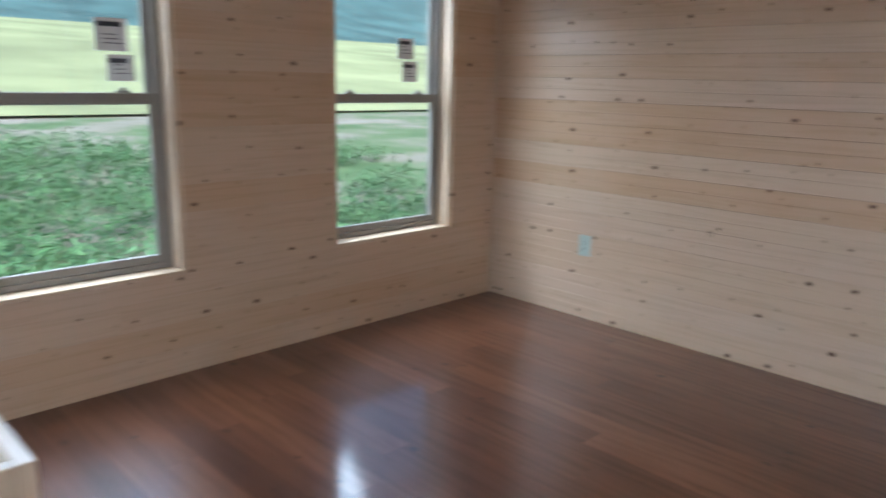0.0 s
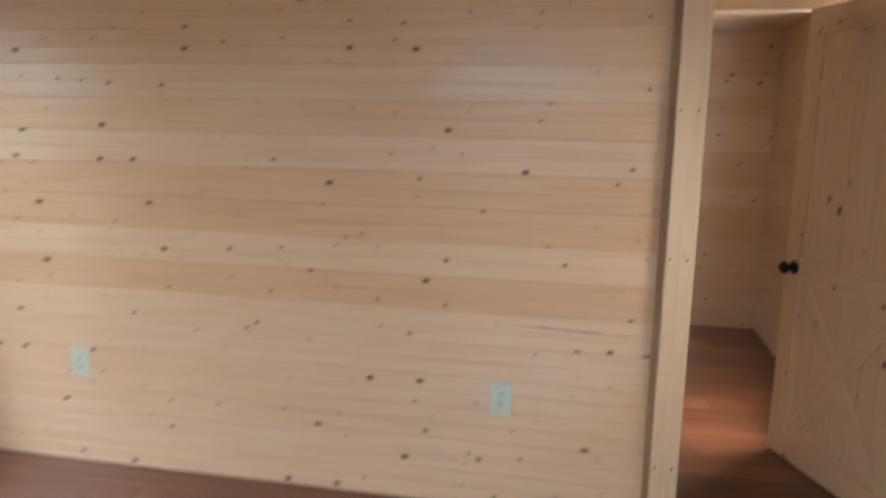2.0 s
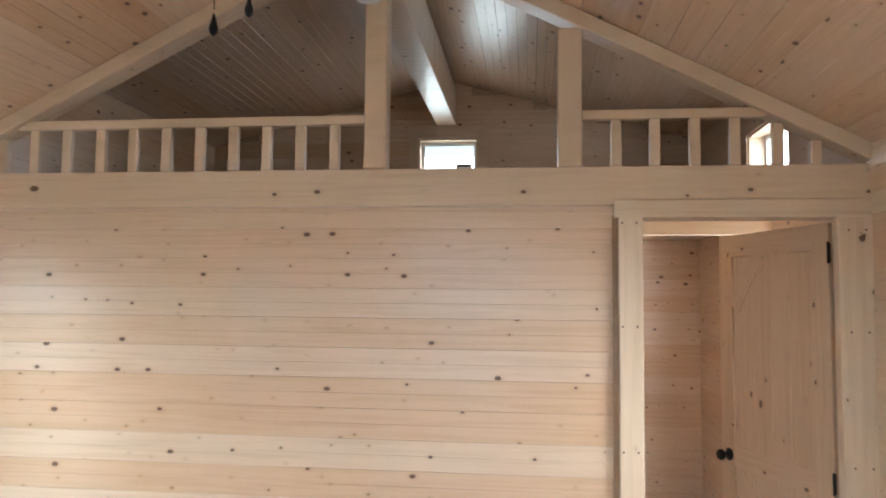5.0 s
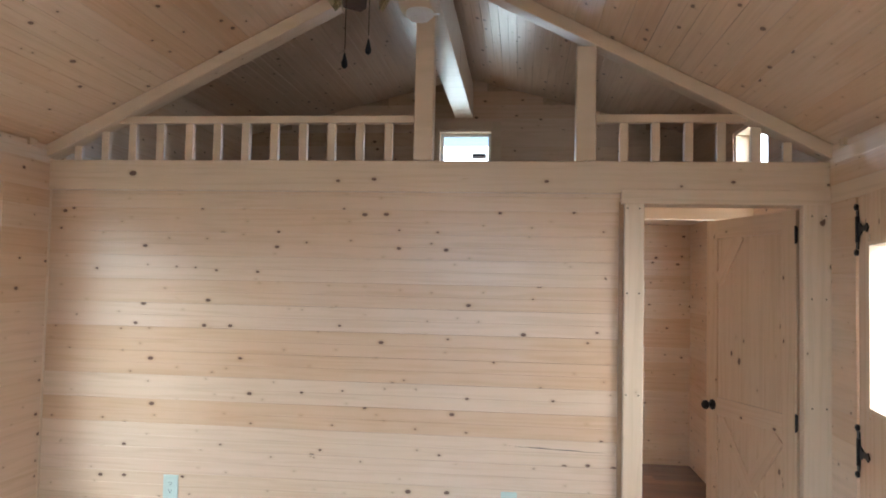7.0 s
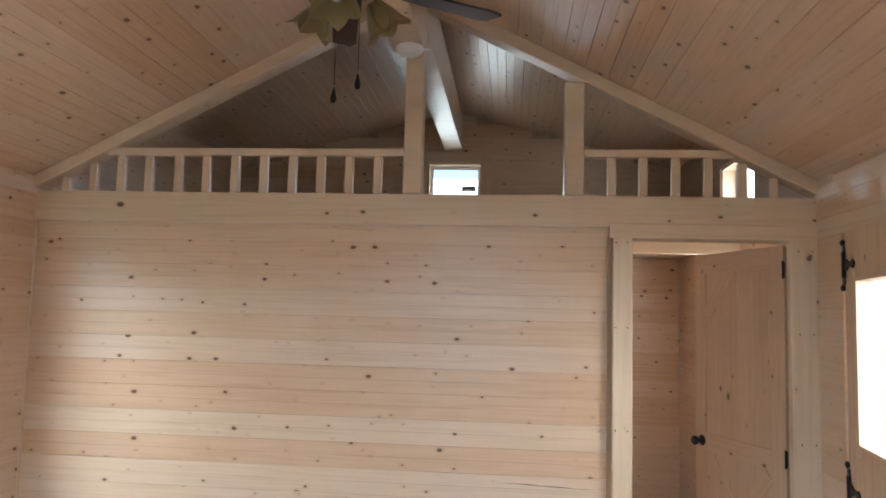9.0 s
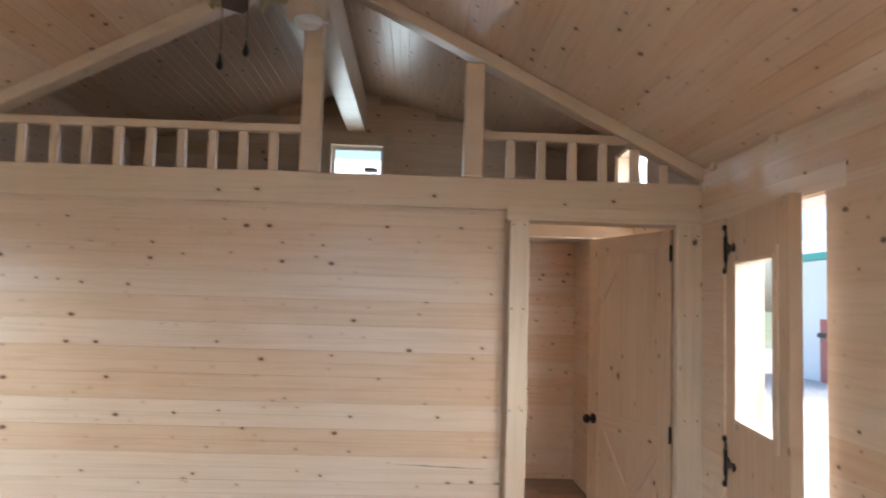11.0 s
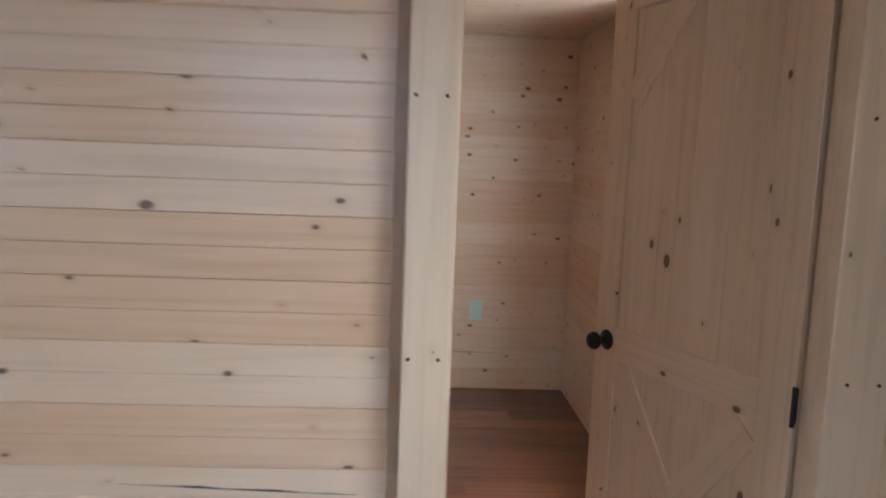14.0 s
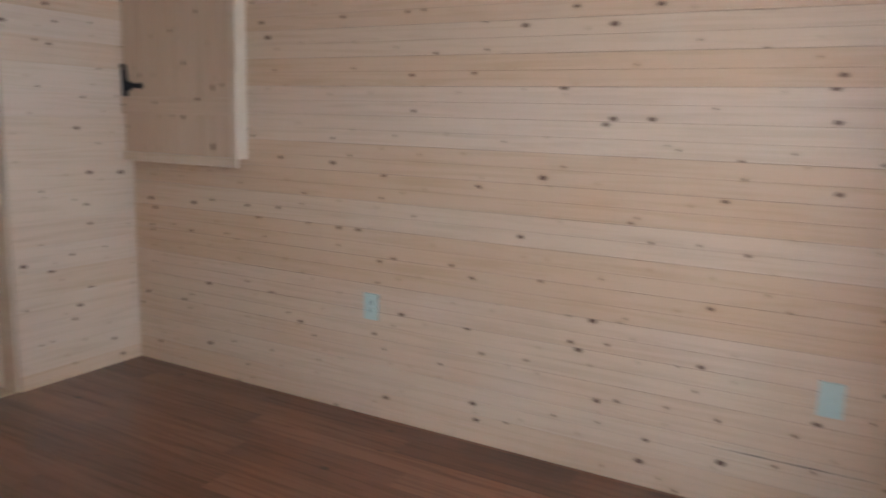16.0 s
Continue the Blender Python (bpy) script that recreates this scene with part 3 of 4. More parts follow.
# loft gable window
def small_window(name, label, at, wide, high, deep, sticker=False):
    """A small square window. Local x across, y outward, z up, from the lower corner of the opening."""
    win = thing(name, label, "window", at=at, kind="structure")
    t = 0.016
    box("side_board", (0, -0.004, 0), (t, deep, high), M_TRIM, win)
    box("side_board", (wide - t, -0.004, 0), (wide, deep, high), M_TRIM, win)
    box("head_board", (t, -0.004, high - t), (wide - t, deep, high), M_TRIM, win)
    box("window_sill", (t, -0.004, 0), (wide - t, deep, t), M_TRIM, win)
    bm = bmesh.new()
    y0, y1, w = deep - 0.06, deep - 0.02, 0.028
    add_box(bm, (t, y0, t), (t + w, y1, high - t), 0.003)
    add_box(bm, (wide - t - w, y0, t), (wide - t, y1, high - t), 0.003)
    add_box(bm, (t + w, y0, t), (wide - t - w, y1, t + w), 0.003)
    add_box(bm, (t + w, y0, high - t - w), (wide - t - w, y1, high - t), 0.003)
    sash = part("window_frame", bm, M_WHITE, win)
    g = box("pane", (t + w, y0 + 0.015, t + w), (wide - t - w, y0 + 0.019, high - t - w), M_GLASS, sash, bevel=0)
    g.visible_shadow = False
    for lo, hi in (((-0.075, -0.014, -0.075), (-0.001, -0.001, high + 0.075)), ((wide + 0.001, -0.014, -0.075), (wide + 0.075, -0.001, high + 0.075)), ((-0.001, -0.014, high + 0.001), (wide + 0.001, -0.001, high + 0.075))):
        box("casing", lo, hi, M_TRIM, win)
    if sticker:
        lab = box("sticker", (wide - 0.19, y0 - 0.003, 0.395), (wide - 0.06, y0 - 0.001, 0.445), M_PAPER, sash, "white printed label on the glass", 0)
        box("print_bar", (wide - 0.18, y0 - 0.0035, 0.42), (wide - 0.075, y0 - 0.0031, 0.435), M_INK, lab, bevel=0)
    return win


small_window("window_loft_gable", "small square loft window with pine reveals", Matrix.Translation((GAB[0], YB, GAB[2])), GAB[1] - GAB[0], GAB[3] - GAB[2], 0.15, True)
small_window("window_loft_dormer", "small loft side window with bright pine reveals", Matrix.Translation((W, DORM[1], DORM[2])) @ pose(0, 0, 0, 0, 0, -90), DORM[1] - DORM[0], DORM[3] - DORM[2], 0.15)


# ---- doors ----
def tee_hinge(m, parent):
    bm = bmesh.new()
    add_prism(bm, [(-0.014, -0.075), (0.014, -0.075), (0.017, -0.03), (0.017, 0.03), (0.014, 0.075), (-0.014, 0.075)], 2, 0, 0.004)
    add_prism(bm, [(0.012, -0.026), (0.035, -0.022), (0.05, -0.011), (0.075, -0.009), (0.092, -0.017), (0.108, 0.0), (0.092, 0.017), (0.075, 0.009), (0.05, 0.011), (0.035, 0.022), (0.012, 0.026)], 2, 0.001, 0.005)
    add_lathe(bm, [(0.007, -0.05), (0.007, 0.05)], Matrix.Translation((0.015, 0, 0.006)) @ pose(0, 0, 0, 90), 10)
    for z in (-0.088, 0.088):
        add_lathe(bm, [(0.003, -0.008), (0.012, -0.004), (0.013, 0.004), (0.004, 0.008)], Matrix.Translation((0, z, 0.004)), 10)
    return part("tee_hinge", bm, M_IRON, parent, "black iron tee hinge", m=m)


def knob(name, m, parent, smooth=True):
    bm = bmesh.new()
    add_lathe(bm, [(0.030, 0), (0.031, 0.004), (0.026, 0.009), (0.012, 0.012), (0.011, 0.028), (0.020, 0.034), (0.027, 0.044), (0.027, 0.054), (0.020, 0.063), (0.006, 0.066)], None, 24)
    return part(name, bm, M_IRON, parent, "black round door knob", smooth, m)


# inner door: boards with a frame and crossed braces; local x from the hinge, z up, face at local y < 0
ang = 110.6
leaf = thing("door_1", "open pine board door with crossed braces and a black knob", "door", at=Matrix.Translation((3.953, 0.112, 0.012)) @ pose(0, 0, 0, 0, 0, ang))
LW, LH = 0.745, 1.932
for k in range(6):
    w = LW / 6
    part("door_board", board_mesh(LH - 0.004, w - 0.0004, 0.022, False, M_DOOR, 0.0012), None, leaf, m=frame_m((w * (k + 0.5), 0.011, LH / 2), (0, 0, 1), (0, 1, 0)))


def leaf_board(nm, a, b, w, t=0.009):
    part(nm, board_mesh((Vector(b) - Vector(a)).length, w, t, False, M_DOOR), None, leaf, m=frame_m(((Vector(a) + Vector(b)) / 2) + Vector((0, 0.011 + t, 0)), Vector(b) - Vector(a), (0, 1, 0)))


leaf_board("stile", (0.05, 0, 0), (0.05, 0, LH), 0.10)
leaf_board("stile", (LW - 0.05, 0, 0), (LW - 0.05, 0, LH), 0.10)
leaf_board("rail", (0.10, 0, LH - 0.055), (LW - 0.10, 0, LH - 0.055), 0.11)
leaf_board("rail", (0.10, 0, 0.055), (LW - 0.10, 0, 0.055), 0.11)
leaf_board("rail", (0.10, 0, 0.85), (LW - 0.10, 0, 0.85), 0.10)
leaf_board("corner_brace", (LW - 0.30, 0, LH - 0.10), (LW - 0.11, 0, LH - 0.36), 0.08, 0.0086)
leaf_board("brace", (0.13, 0, 0.14), (LW - 0.13, 0, 0.77), 0.085, 0.0082)
leaf_board("brace", (LW - 0.13, 0, 0.14), (0.13, 0, 0.77), 0.085, 0.0076)
knob("knob", frame_m((LW - 0.062, 0.020, 0.852), (1, 0, 0), (0, 1, 0)), leaf)
knob("knob", frame_m((LW - 0.062, -0.011, 0.852), (1, 0, 0), (0, -1, 0)), leaf)
for z in (0.872, 1.808):
    bm = bmesh.new()
    add_box(bm, (-0.004, 0.012, z - 0.04), (0.002, 0.026, z + 0.04), 0.001)
    add_lathe(bm, [(0.0055, z - 0.045), (0.0055, z + 0.045)], Matrix.Translation((-0.005, 0.027, 0)), 10)
    part("hinge", bm, M_IRON, leaf, "black butt hinge")

# outside door, ajar
eang = -90 - 8
out = thing("door_2", "pine outside door with a glass pane, standing ajar", "door", at=Matrix.Translation((W - 0.012, -0.315, 0.015)) @ pose(0, 0, 0, 0, 0, eang))
# local x from hinge to latch, local y towards the outside
EW, EH = 0.80, 1.945
P0, P1, Q0, Q1 = 0.17, 0.665, 1.03, 1.735
for a, b, c, d in ((0, P0, 0, EH), (P1, EW, 0, EH), (P0, P1, 0, Q0), (P0, P1, Q1, EH)):
    n = max(1, round((b - a) / 0.135))
    for k in range(n):
        w = (b - a) / n
        part("door_board", board_mesh(d - c - 0.0006, w - 0.0003, 0.045, False, M_DOOR, 0.0008), None, out, m=frame_m((a + w * (k + 0.5), 0.0, (c + d) / 2), (0, 0, 1), (0, -1, 0)))
for a, b in (((P0 - 0.002, 0.0, Q0), (P0 + 0.014, 0.06, Q1)), ((P1 - 0.014, 0.0, Q0), (P1 + 0.002, 0.06, Q1)), ((P0, 0.0, Q0 - 0.002), (P1, 0.06, Q0 + 0.014)), ((P0, 0.0, Q1 - 0.014), (P1, 0.06, Q1 + 0.002))):
    box("pane_frame", (a[0], -0.012, a[2]), (b[0], 0.055, b[2]), M_TRIM, out)
for a, b in (((P0 - 0.035, 0, Q0 - 0.035), (P0 - 0.002, 0, Q1 + 0.035)), ((P1 + 0.002, 0, Q0 - 0.035), (P1 + 0.035, 0, Q1 + 0.035))):
    box("pane_trim", (a[0], -0.01, a[2]), (b[0], -0.0005, b[2]), M_TRIM, out)
g = box("pane", (P0 + 0.014, 0.03, Q0 + 0.014), (P1 - 0.014, 0.034, Q1 - 0.014), M_GLASS, out, bevel=0)
g.visible_shadow = False
knob("knob", frame_m((EW - 0.07, -0.001, 0.80), (1, 0, 0), (0, -1, 0)), out)
knob("knob", frame_m((EW - 0.07, 0.046, 0.80), (1, 0, 0), (0, 1, 0)), out)
box("latch_plate", (EW, 0.01, 0.77), (EW + 0.002, 0.035, 0.83), M_IRON, out)
tee_hinge(frame_m((-0.004, -0.001, 1.80), (1, 0, 0), (0, -1, 0)) @ Matrix.Diagonal((1.5, 1.15, 1.3, 1)), out)
tee_hinge(frame_m((-0.004, -0.001, 0.83), (1, 0, 0), (0, -1, 0)) @ Matrix.Diagonal((1.5, 1.15, 1.3, 1)), out)

oframe = thing("door_2_frame", "pine casing and jambs of the outside doorway", "door frame", kind="structure")
y0, y1, z1 = DOOR_E[0], DOOR_E[1], DOOR_E[3]
box("jamb", (W - 0.004, y0, 0), (W + 0.17, y0 + 0.018, z1), M_TRIM, oframe)
box("jamb", (W + 0.05, y1 - 0.018, 0), (W + 0.17, y1, z1), M_TRIM, oframe)
box("head_jamb", (W - 0.004, y0 + 0.018, z1 - 0.018), (W + 0.17, y1 - 0.018, z1), M_TRIM, oframe)
box("threshold", (W + 0.0, y0 + 0.018, -0.012), (W + 0.17, y1 - 0.018, 0.008), M_TRIM, oframe)
trim_board("casing", (W - 0.014, y0 - 0.055, 0), (W - 0.014, y0 - 0.055, z1 - 0.014), 0.105, 0.013, (-1, 0, 0), parent=oframe)
trim_board("casing", (W - 0.014, -0.17, 0), (W - 0.014, -0.17, z1 - 0.014), 0.25, 0.013, (-1, 0, 0), parent=oframe)
trim_board("header", (W - 0.018, y0 - 0.125, z1 + 0.03), (W - 0.018, -0.045, z1 + 0.03), 0.085, 0.015, (-1, 0, 0), parent=oframe)


# ---- small fixtures ----
def outlet(m, label, kind="outlet", slots=True):
    ob = thing("wall_outlet" if kind == "outlet" else "wall_switch", label, kind, at=m, group="wall plates")
    bm = bmesh.new()
    add_prism(bm, [(-0.040, -0.062), (0.040, -0.062), (0.040, 0.062), (-0.040, 0.062)], 2, 0.0, 0.006)
    bmesh.ops.bevel(bm, geom=[e for e in bm.edges if all(v.co.z > 0.003 for v in e.verts)], offset=0.003, segments=2, affect="EDGES")
    part("plate", bm, M_PLATE, ob)
    if slots:
        for v in (-0.02, 0.02):
            bm = bmesh.new()
            add_box(bm, (-0.016, v - 0.014, 0.006), (0.016, v + 0.014, 0.0075), 0.0007)
            sock = part("socket", bm, M_PLATE, ob)
            bm = bmesh.new()
            add_box(bm, (-0.008, v - 0.002, 0.0074), (-0.005, v + 0.008, 0.0079))
            add_box(bm, (0.005, v - 0.002, 0.0074), (0.008, v + 0.007, 0.0079))
            add_lathe(bm, [(0.003, 0.0074), (0.003, 0.0079)], Matrix.Translation((0, v - 0.008, 0)), 8)
            part("slot", bm, M_SLOT, sock)
    elif kind == "switch":
        for u in (-0.016, 0.016):
            bm = bmesh.new()
            add_box(bm, (u - 0.004, -0.012, 0.006), (u + 0.004, 0.012, 0.012), 0.001)
            part("toggle", bm, M_PLATE, ob)
    return ob


GL = "pale green plastic outlet plate on the pine wall"
outlet(frame_m((0.755, -0.0005, 0.444), (1, 0, 0), (0, -1, 0)), GL)
outlet(frame_m((2.522, -0.0005, 0.443), (1, 0, 0), (0, -1, 0)), GL)
outlet(frame_m((0.0005, -1.075, 0.337), (0, 1, 0), (1, 0, 0)), "pale green outlet plate under the window")
outlet(frame_m((1.61, YB - 0.0005, 0.53), (1, 0, 0), (0, -1, 0)), "pale outlet plate on the rear wall")
outlet(frame_m((3.50, YB - 0.0005, 0.485), (1, 0, 0), (0, -1, 0)), "pale green blank plate on the rear wall", "outlet", False)
outlet(frame_m((0.0005, 2.812, 0.535), (0, 1, 0), (1, 0, 0)), "pale green outlet plate near the room corner")
outlet(frame_m((W - 0.0005, -1.367, 1.065), (0, -1, 0), (-1, 0, 0)), "pale green switch plate beside the outside door", "switch", False)

# smoke alarm on the ridge beam
alarm = thing("smoke_alarm", "round white smoke alarm under the ridge beam", "smoke alarm", at=Matrix.Translation((2.04, -0.15, 2.8995)))
bm = bmesh.new()
add_lathe(bm, [(0.066, 0), (0.070, -0.006), (0.070, -0.022), (0.058, -0.034), (0.0555, -0.034)], None, 32)
part("base", bm, M_WHITE, alarm, smooth=True)
bm = bmesh.new()
add_lathe(bm, [(0.050, -0.0342), (0.048, -0.043), (0.03, -0.047), (0.005, -0.048)], None, 32)
part("cover", bm, M_WHITE, alarm, smooth=True)
box("test_tab", (0.071, -0.006, -0.02), (0.10, 0.006, -0.012), M_WHITE, alarm)

# ceiling fan
FX, FY, FZ = 2.03, -1.50, 2.61
fan = thing("ceiling_fan", "dark-bladed ceiling fan with amber glass lamp shades and pull chains", "ceiling fan", at=Matrix.Translation((FX, FY, 0)))
bm = bmesh.new()
add_lathe(bm, [(0.02, 2.8995), (0.07, 2.895), (0.06, 2.85), (0.014, 2.83), (0.014, FZ + 0.10)], None, 20)
part("downrod", bm, M_BRONZE, fan, smooth=True)
bm = bmesh.new()
add_lathe(bm, [(0.03, FZ + 0.11), (0.10, FZ + 0.09), (0.125, FZ + 0.05), (0.125, FZ), (0.09, FZ - 0.035), (0.05, FZ - 0.05), (0.05, FZ - 0.10), (0.02, FZ - 0.115)], None, 28)
part("motor_housing", bm, M_BRONZE, fan, smooth=True)
for k in range(5):
    a = 72 * k + 34
    m = pose(0, 0, FZ + 0.0, 0, 0, a)
    bm = bmesh.new()
    add_prism(bm, [(0.17, -0.05), (0.30, -0.062), (0.51, -0.068), (0.56, -0.05), (0.56, 0.05), (0.51, 0.068), (0.30, 0.062), (0.17, 0.05)], 2, -0.004, 0.004)
    blade = part("blade", bm, M_BLADE, fan, m=m @ pose(0, 0, 0, 10))
    bm = bmesh.new()
    add_box(bm, (0.10, -0.018, 0.003), (0.22, 0.018, 0.010), 0.002)
    part("blade_bracket", bm, M_BRONZE, fan, m=m)
for k in range(3):
    a = 120 * k + 30
    m = pose(0, 0, FZ - 0.055, 0, 0, a) @ pose(0.09, 0, 0, 0, -35, 0)
    bm = bmesh.new()
    sides, rings = 24, [(0.022, 0.0), (0.034, -0.02), (0.050, -0.05), (0.066, -0.085), (0.080, -0.105)]
    loops = []
    for i, (r, z) in enumerate(rings):
        lp = []
        for j in range(sides):
            f = 1 + (0.13 * i / 4) * math.cos(6 * 2 * math.pi * j / sides)
            lp.append(bm.verts.new((r * f * math.cos(2 * math.pi * j / sides), r * f * math.sin(2 * math.pi * j / sides), z - (0.012 * i / 4) * math.cos(6 * 2 * math.pi * j / sides))))
        loops.append(lp)
    for p, q in zip(loops, loops[1:]):
        for j in range(sides):
            bm.faces.new((p[j], p[(j + 1) % sides], q[(j + 1) % sides], q[j]))
    bmesh.ops.solidify(bm, geom=bm.faces[:], thickness=0.003)
    shade = part("shade", bm, M_SHADE, fan, "frilled amber glass shade", True, m)
    bm = bmesh.new()
    add_lathe(bm, [(0.010, -0.01), (0.014, -0.03), (0.022, -0.05), (0.022, -0.065), (0.006, -0.082)], None, 16)
    part("bulb", bm, M_WHITE, shade, "white lamp bulb, unlit", True)
for dx, dy, z in ((-0.012, -0.06, 2.20), (0.052, -0.02, 2.255)):
    bm = bmesh.new()
    add_lathe(bm, [(0.0015, z + 0.05), (0.0015, FZ - 0.08)], Matrix.Translation((dx, dy, 0)), 6)
    ch = part("pull_chain", bm, M_BRONZE, fan)
    bm = bmesh.new()
    add_lathe(bm, [(0.002, z + 0.04), (0.006, z + 0.022), (0.0105, z + 0.006), (0.009, z - 0.004), (0.003, z - 0.010)], Matrix.Translation((dx, dy, 0)), 14)
    part("pull_fob", bm, M_IRON, ch, "dark teardrop pull", True)

# open wooden box on the floor
crate = thing("wooden_box", "small open pine box standing on the floor", "box", at=Matrix.Translation((1.30, -3.42, 0.001)))
for lo, hi in (((-0.30, 0.195, 0), (0.325, 0.233, 0.60)), ((-0.30, -0.233, 0), (0.325, -0.195, 0.60)), ((0.287, -0.194, 0), (0.325, 0.194, 0.60)), ((-0.30, -0.194, 0), (-0.262, 0.194, 0.60))):
    box("side", lo, hi, M_TRIM, crate, bevel=0.003)
box("bottom", (-0.261, -0.194, 0.0), (0.286, 0.194, 0.02), M_TRIM, crate)

# hinged board shutter in the rear room corner
sh = thing("wall_hatch", "pine board hatch with a black tee hinge, above the bed corner", "hatch", at=Matrix.Translation((0.02, YB - 0.05, 1.15)))
for k in range(6):
    part("hatch_board", board_mesh(0.93, 0.132, 0.03, False, M_DOOR), None, sh, m=frame_m((0.07 + 0.133 * k, 0, 0.465), (0, 0, 1), (0, -1, 0)))
part("rail", board_mesh(0.80, 0.09, 0.016, False, M_DOOR), None, sh, m=frame_m((0.40, -0.016, 0.27), (1, 0, 0), (0, -1, 0)))
part("sill_strip", board_mesh(0.84, 0.05, 0.016, False, M_TRIM), None, sh, m=frame_m((0.41, -0.016, 0.0), (1, 0, 0), (0, -1, 0)))
# the hatch's lit edge, its brightness put into a paler wood
box("edge_strip", (0.80, -0.03, 0.02), (0.845, 0.045, 0.93), M_TRIM, sh, "hatch edge in paler wood, for the light falling on it")
tee_hinge(frame_m((0.012, -0.001, 0.37), (1, 0, 0), (0, -1, 0)) @ Matrix.Diagonal((1.4, 1.15, 1.3, 1)), sh)

# casing of a doorway in the rear room side wall
side = thing("door_3_frame", "pine casing beside a dark open doorway in the rear room", "door frame", kind="structure")
trim_board("casing", (0.014, 2.245, 0.0), (0.014, 2.245, 2.05), 0.10, 0.014, (1, 0, 0), parent=side)
trim_board("casing", (0.014, 1.385, 0.0), (0.014, 1.385, 2.05), 0.10, 0.014, (1, 0, 0), parent=side)
trim_board("header", (0.014, 1.436, 2.0), (0.014, 2.194, 2.0), 0.10, 0.014, (1, 0, 0), parent=side)
box("jamb", (-0.15, 2.182, 0.0), (0.0, 2.1945, 1.95), M_TRIM, side)
box("jamb", (-0.15, 1.4355, 0.0), (0.0, 1.448, 1.95), M_TRIM, side)
dl = box("door_3", (-0.15, 1.45, 0.01), (-0.115, 2.18, 1.948), M_DOOR, bevel=0.002)
tagged(dl, "closed plain pine door set back in the rear room wall", "door", kind="structure")

# ---- ground and distance ----
def ground_material():
    m, t, n, l, b = nodes_of("field_ground")
    tc = n.new("ShaderNodeTexCoord")
    a = n.new("ShaderNodeTexNoise")
    a.inputs["Scale"].default_value, a.inputs["Detail"].default_value = 0.35, 8.0
    l.new(tc.outputs["Object"], a.inputs["Vector"])
    f = n.new("ShaderNodeTexNoise")
    f.inputs["Scale"].default_value, f.inputs["Detail"].default_value = 9.0, 6.0
    l.new(tc.outputs["Object"], f.inputs["Vector"])
    r = ramp(n, [(0.36, (0.09, 0.17, 0.06)), (0.46, (0.15, 0.24, 0.09)), (0.54, (0.30, 0.29, 0.21)), (0.66, (0.42, 0.38, 0.30))])
    l.new(mathn(n, l, "ADD", mathn(n, l, "MULTIPLY", a.outputs[0], 0.7), mathn(n, l, "MULTIPLY", f.outputs[0], 0.3)), r.inputs[0])
    l.new(r.outputs[0], b.inputs["Base Color"])
    b.inputs["Roughness"].default_value = 0.9
    return m


M_GROUND = ground_material()
M_LEAF = plain("weed_leaf", (0.11, 0.23, 0.085), 0.6, spot=0.5, scale=3.0)
# hill colour has the distance haze mixed in as blue
M_HILL = plain("hazy_wooded_hill", (0.085, 0.165, 0.15), 0.9, spot=0.4, scale=0.06)
M_FIELD = plain("mown_field", (0.36, 0.40, 0.19), 0.9, spot=0.3, scale=0.08)
bm = bmesh.new()
gs = [-1500, -700, -300, -120, -60, -35, -20, -12, -7, -4, 0, 4, 8, 20, 60, 300, 1500]
grid = [[None] * len(gs) for _ in gs]
for i, x in enumerate(gs):
    for j, y in enumerate(gs):
        rise = max(0.0, -x - 10) * 0.012 if x > -130 else 1.44
        grid[i][j] = bm.verts.new((x, y, -0.75 + rise))
for i in range(len(gs) - 1):
    for j in range(len(gs) - 1):
        bm.faces.new((grid[i][j], grid[i + 1][j], grid[i + 1][j + 1], grid[i][j + 1]))
tagged(part("ground", bm, M_GROUND), "rough green and stony field round the cabin", "ground", kind="structure")

bm = bmesh.new()
rows = []
for i, x in enumerate((-30, -60, -130)):
    rows.append([bm.verts.new((x, -200 + 20 * j, -0.38 + (0.0, 2.4, 10.0)[i] + 0.3 * i * noise.noise((x * 0.02, j * 0.2, 0)))) for j in range(21)])
for a, b in zip(rows, rows[1:]):
    for j in range(20):
        bm.faces.new((a[j], a[j + 1], b[j + 1], b[j]))
tagged(part("field", bm, M_FIELD), "pale green mown field rising behind the weeds", "field", kind="structure")

bm = bmesh.new()
ridge, base = [], []
for j in range(90):
    y = -700 + 16 * j
    ridge.append(bm.verts.new((-420, y, 62 + 22 * noise.noise((j * 0.06, 3.1, 0)) + 4 * noise.noise((j * 0.9, 1.1, 0)))))
    base.append(bm.verts.new((-180, y, 8.0)))
for j in range(89):
    bm.faces.new((base[j], base[j + 1], ridge[j + 1], ridge[j]))
tagged(part("backdrop", bm, M_HILL), "wooded hill in the distance, haze tinted into its green", "hill", kind="structure")

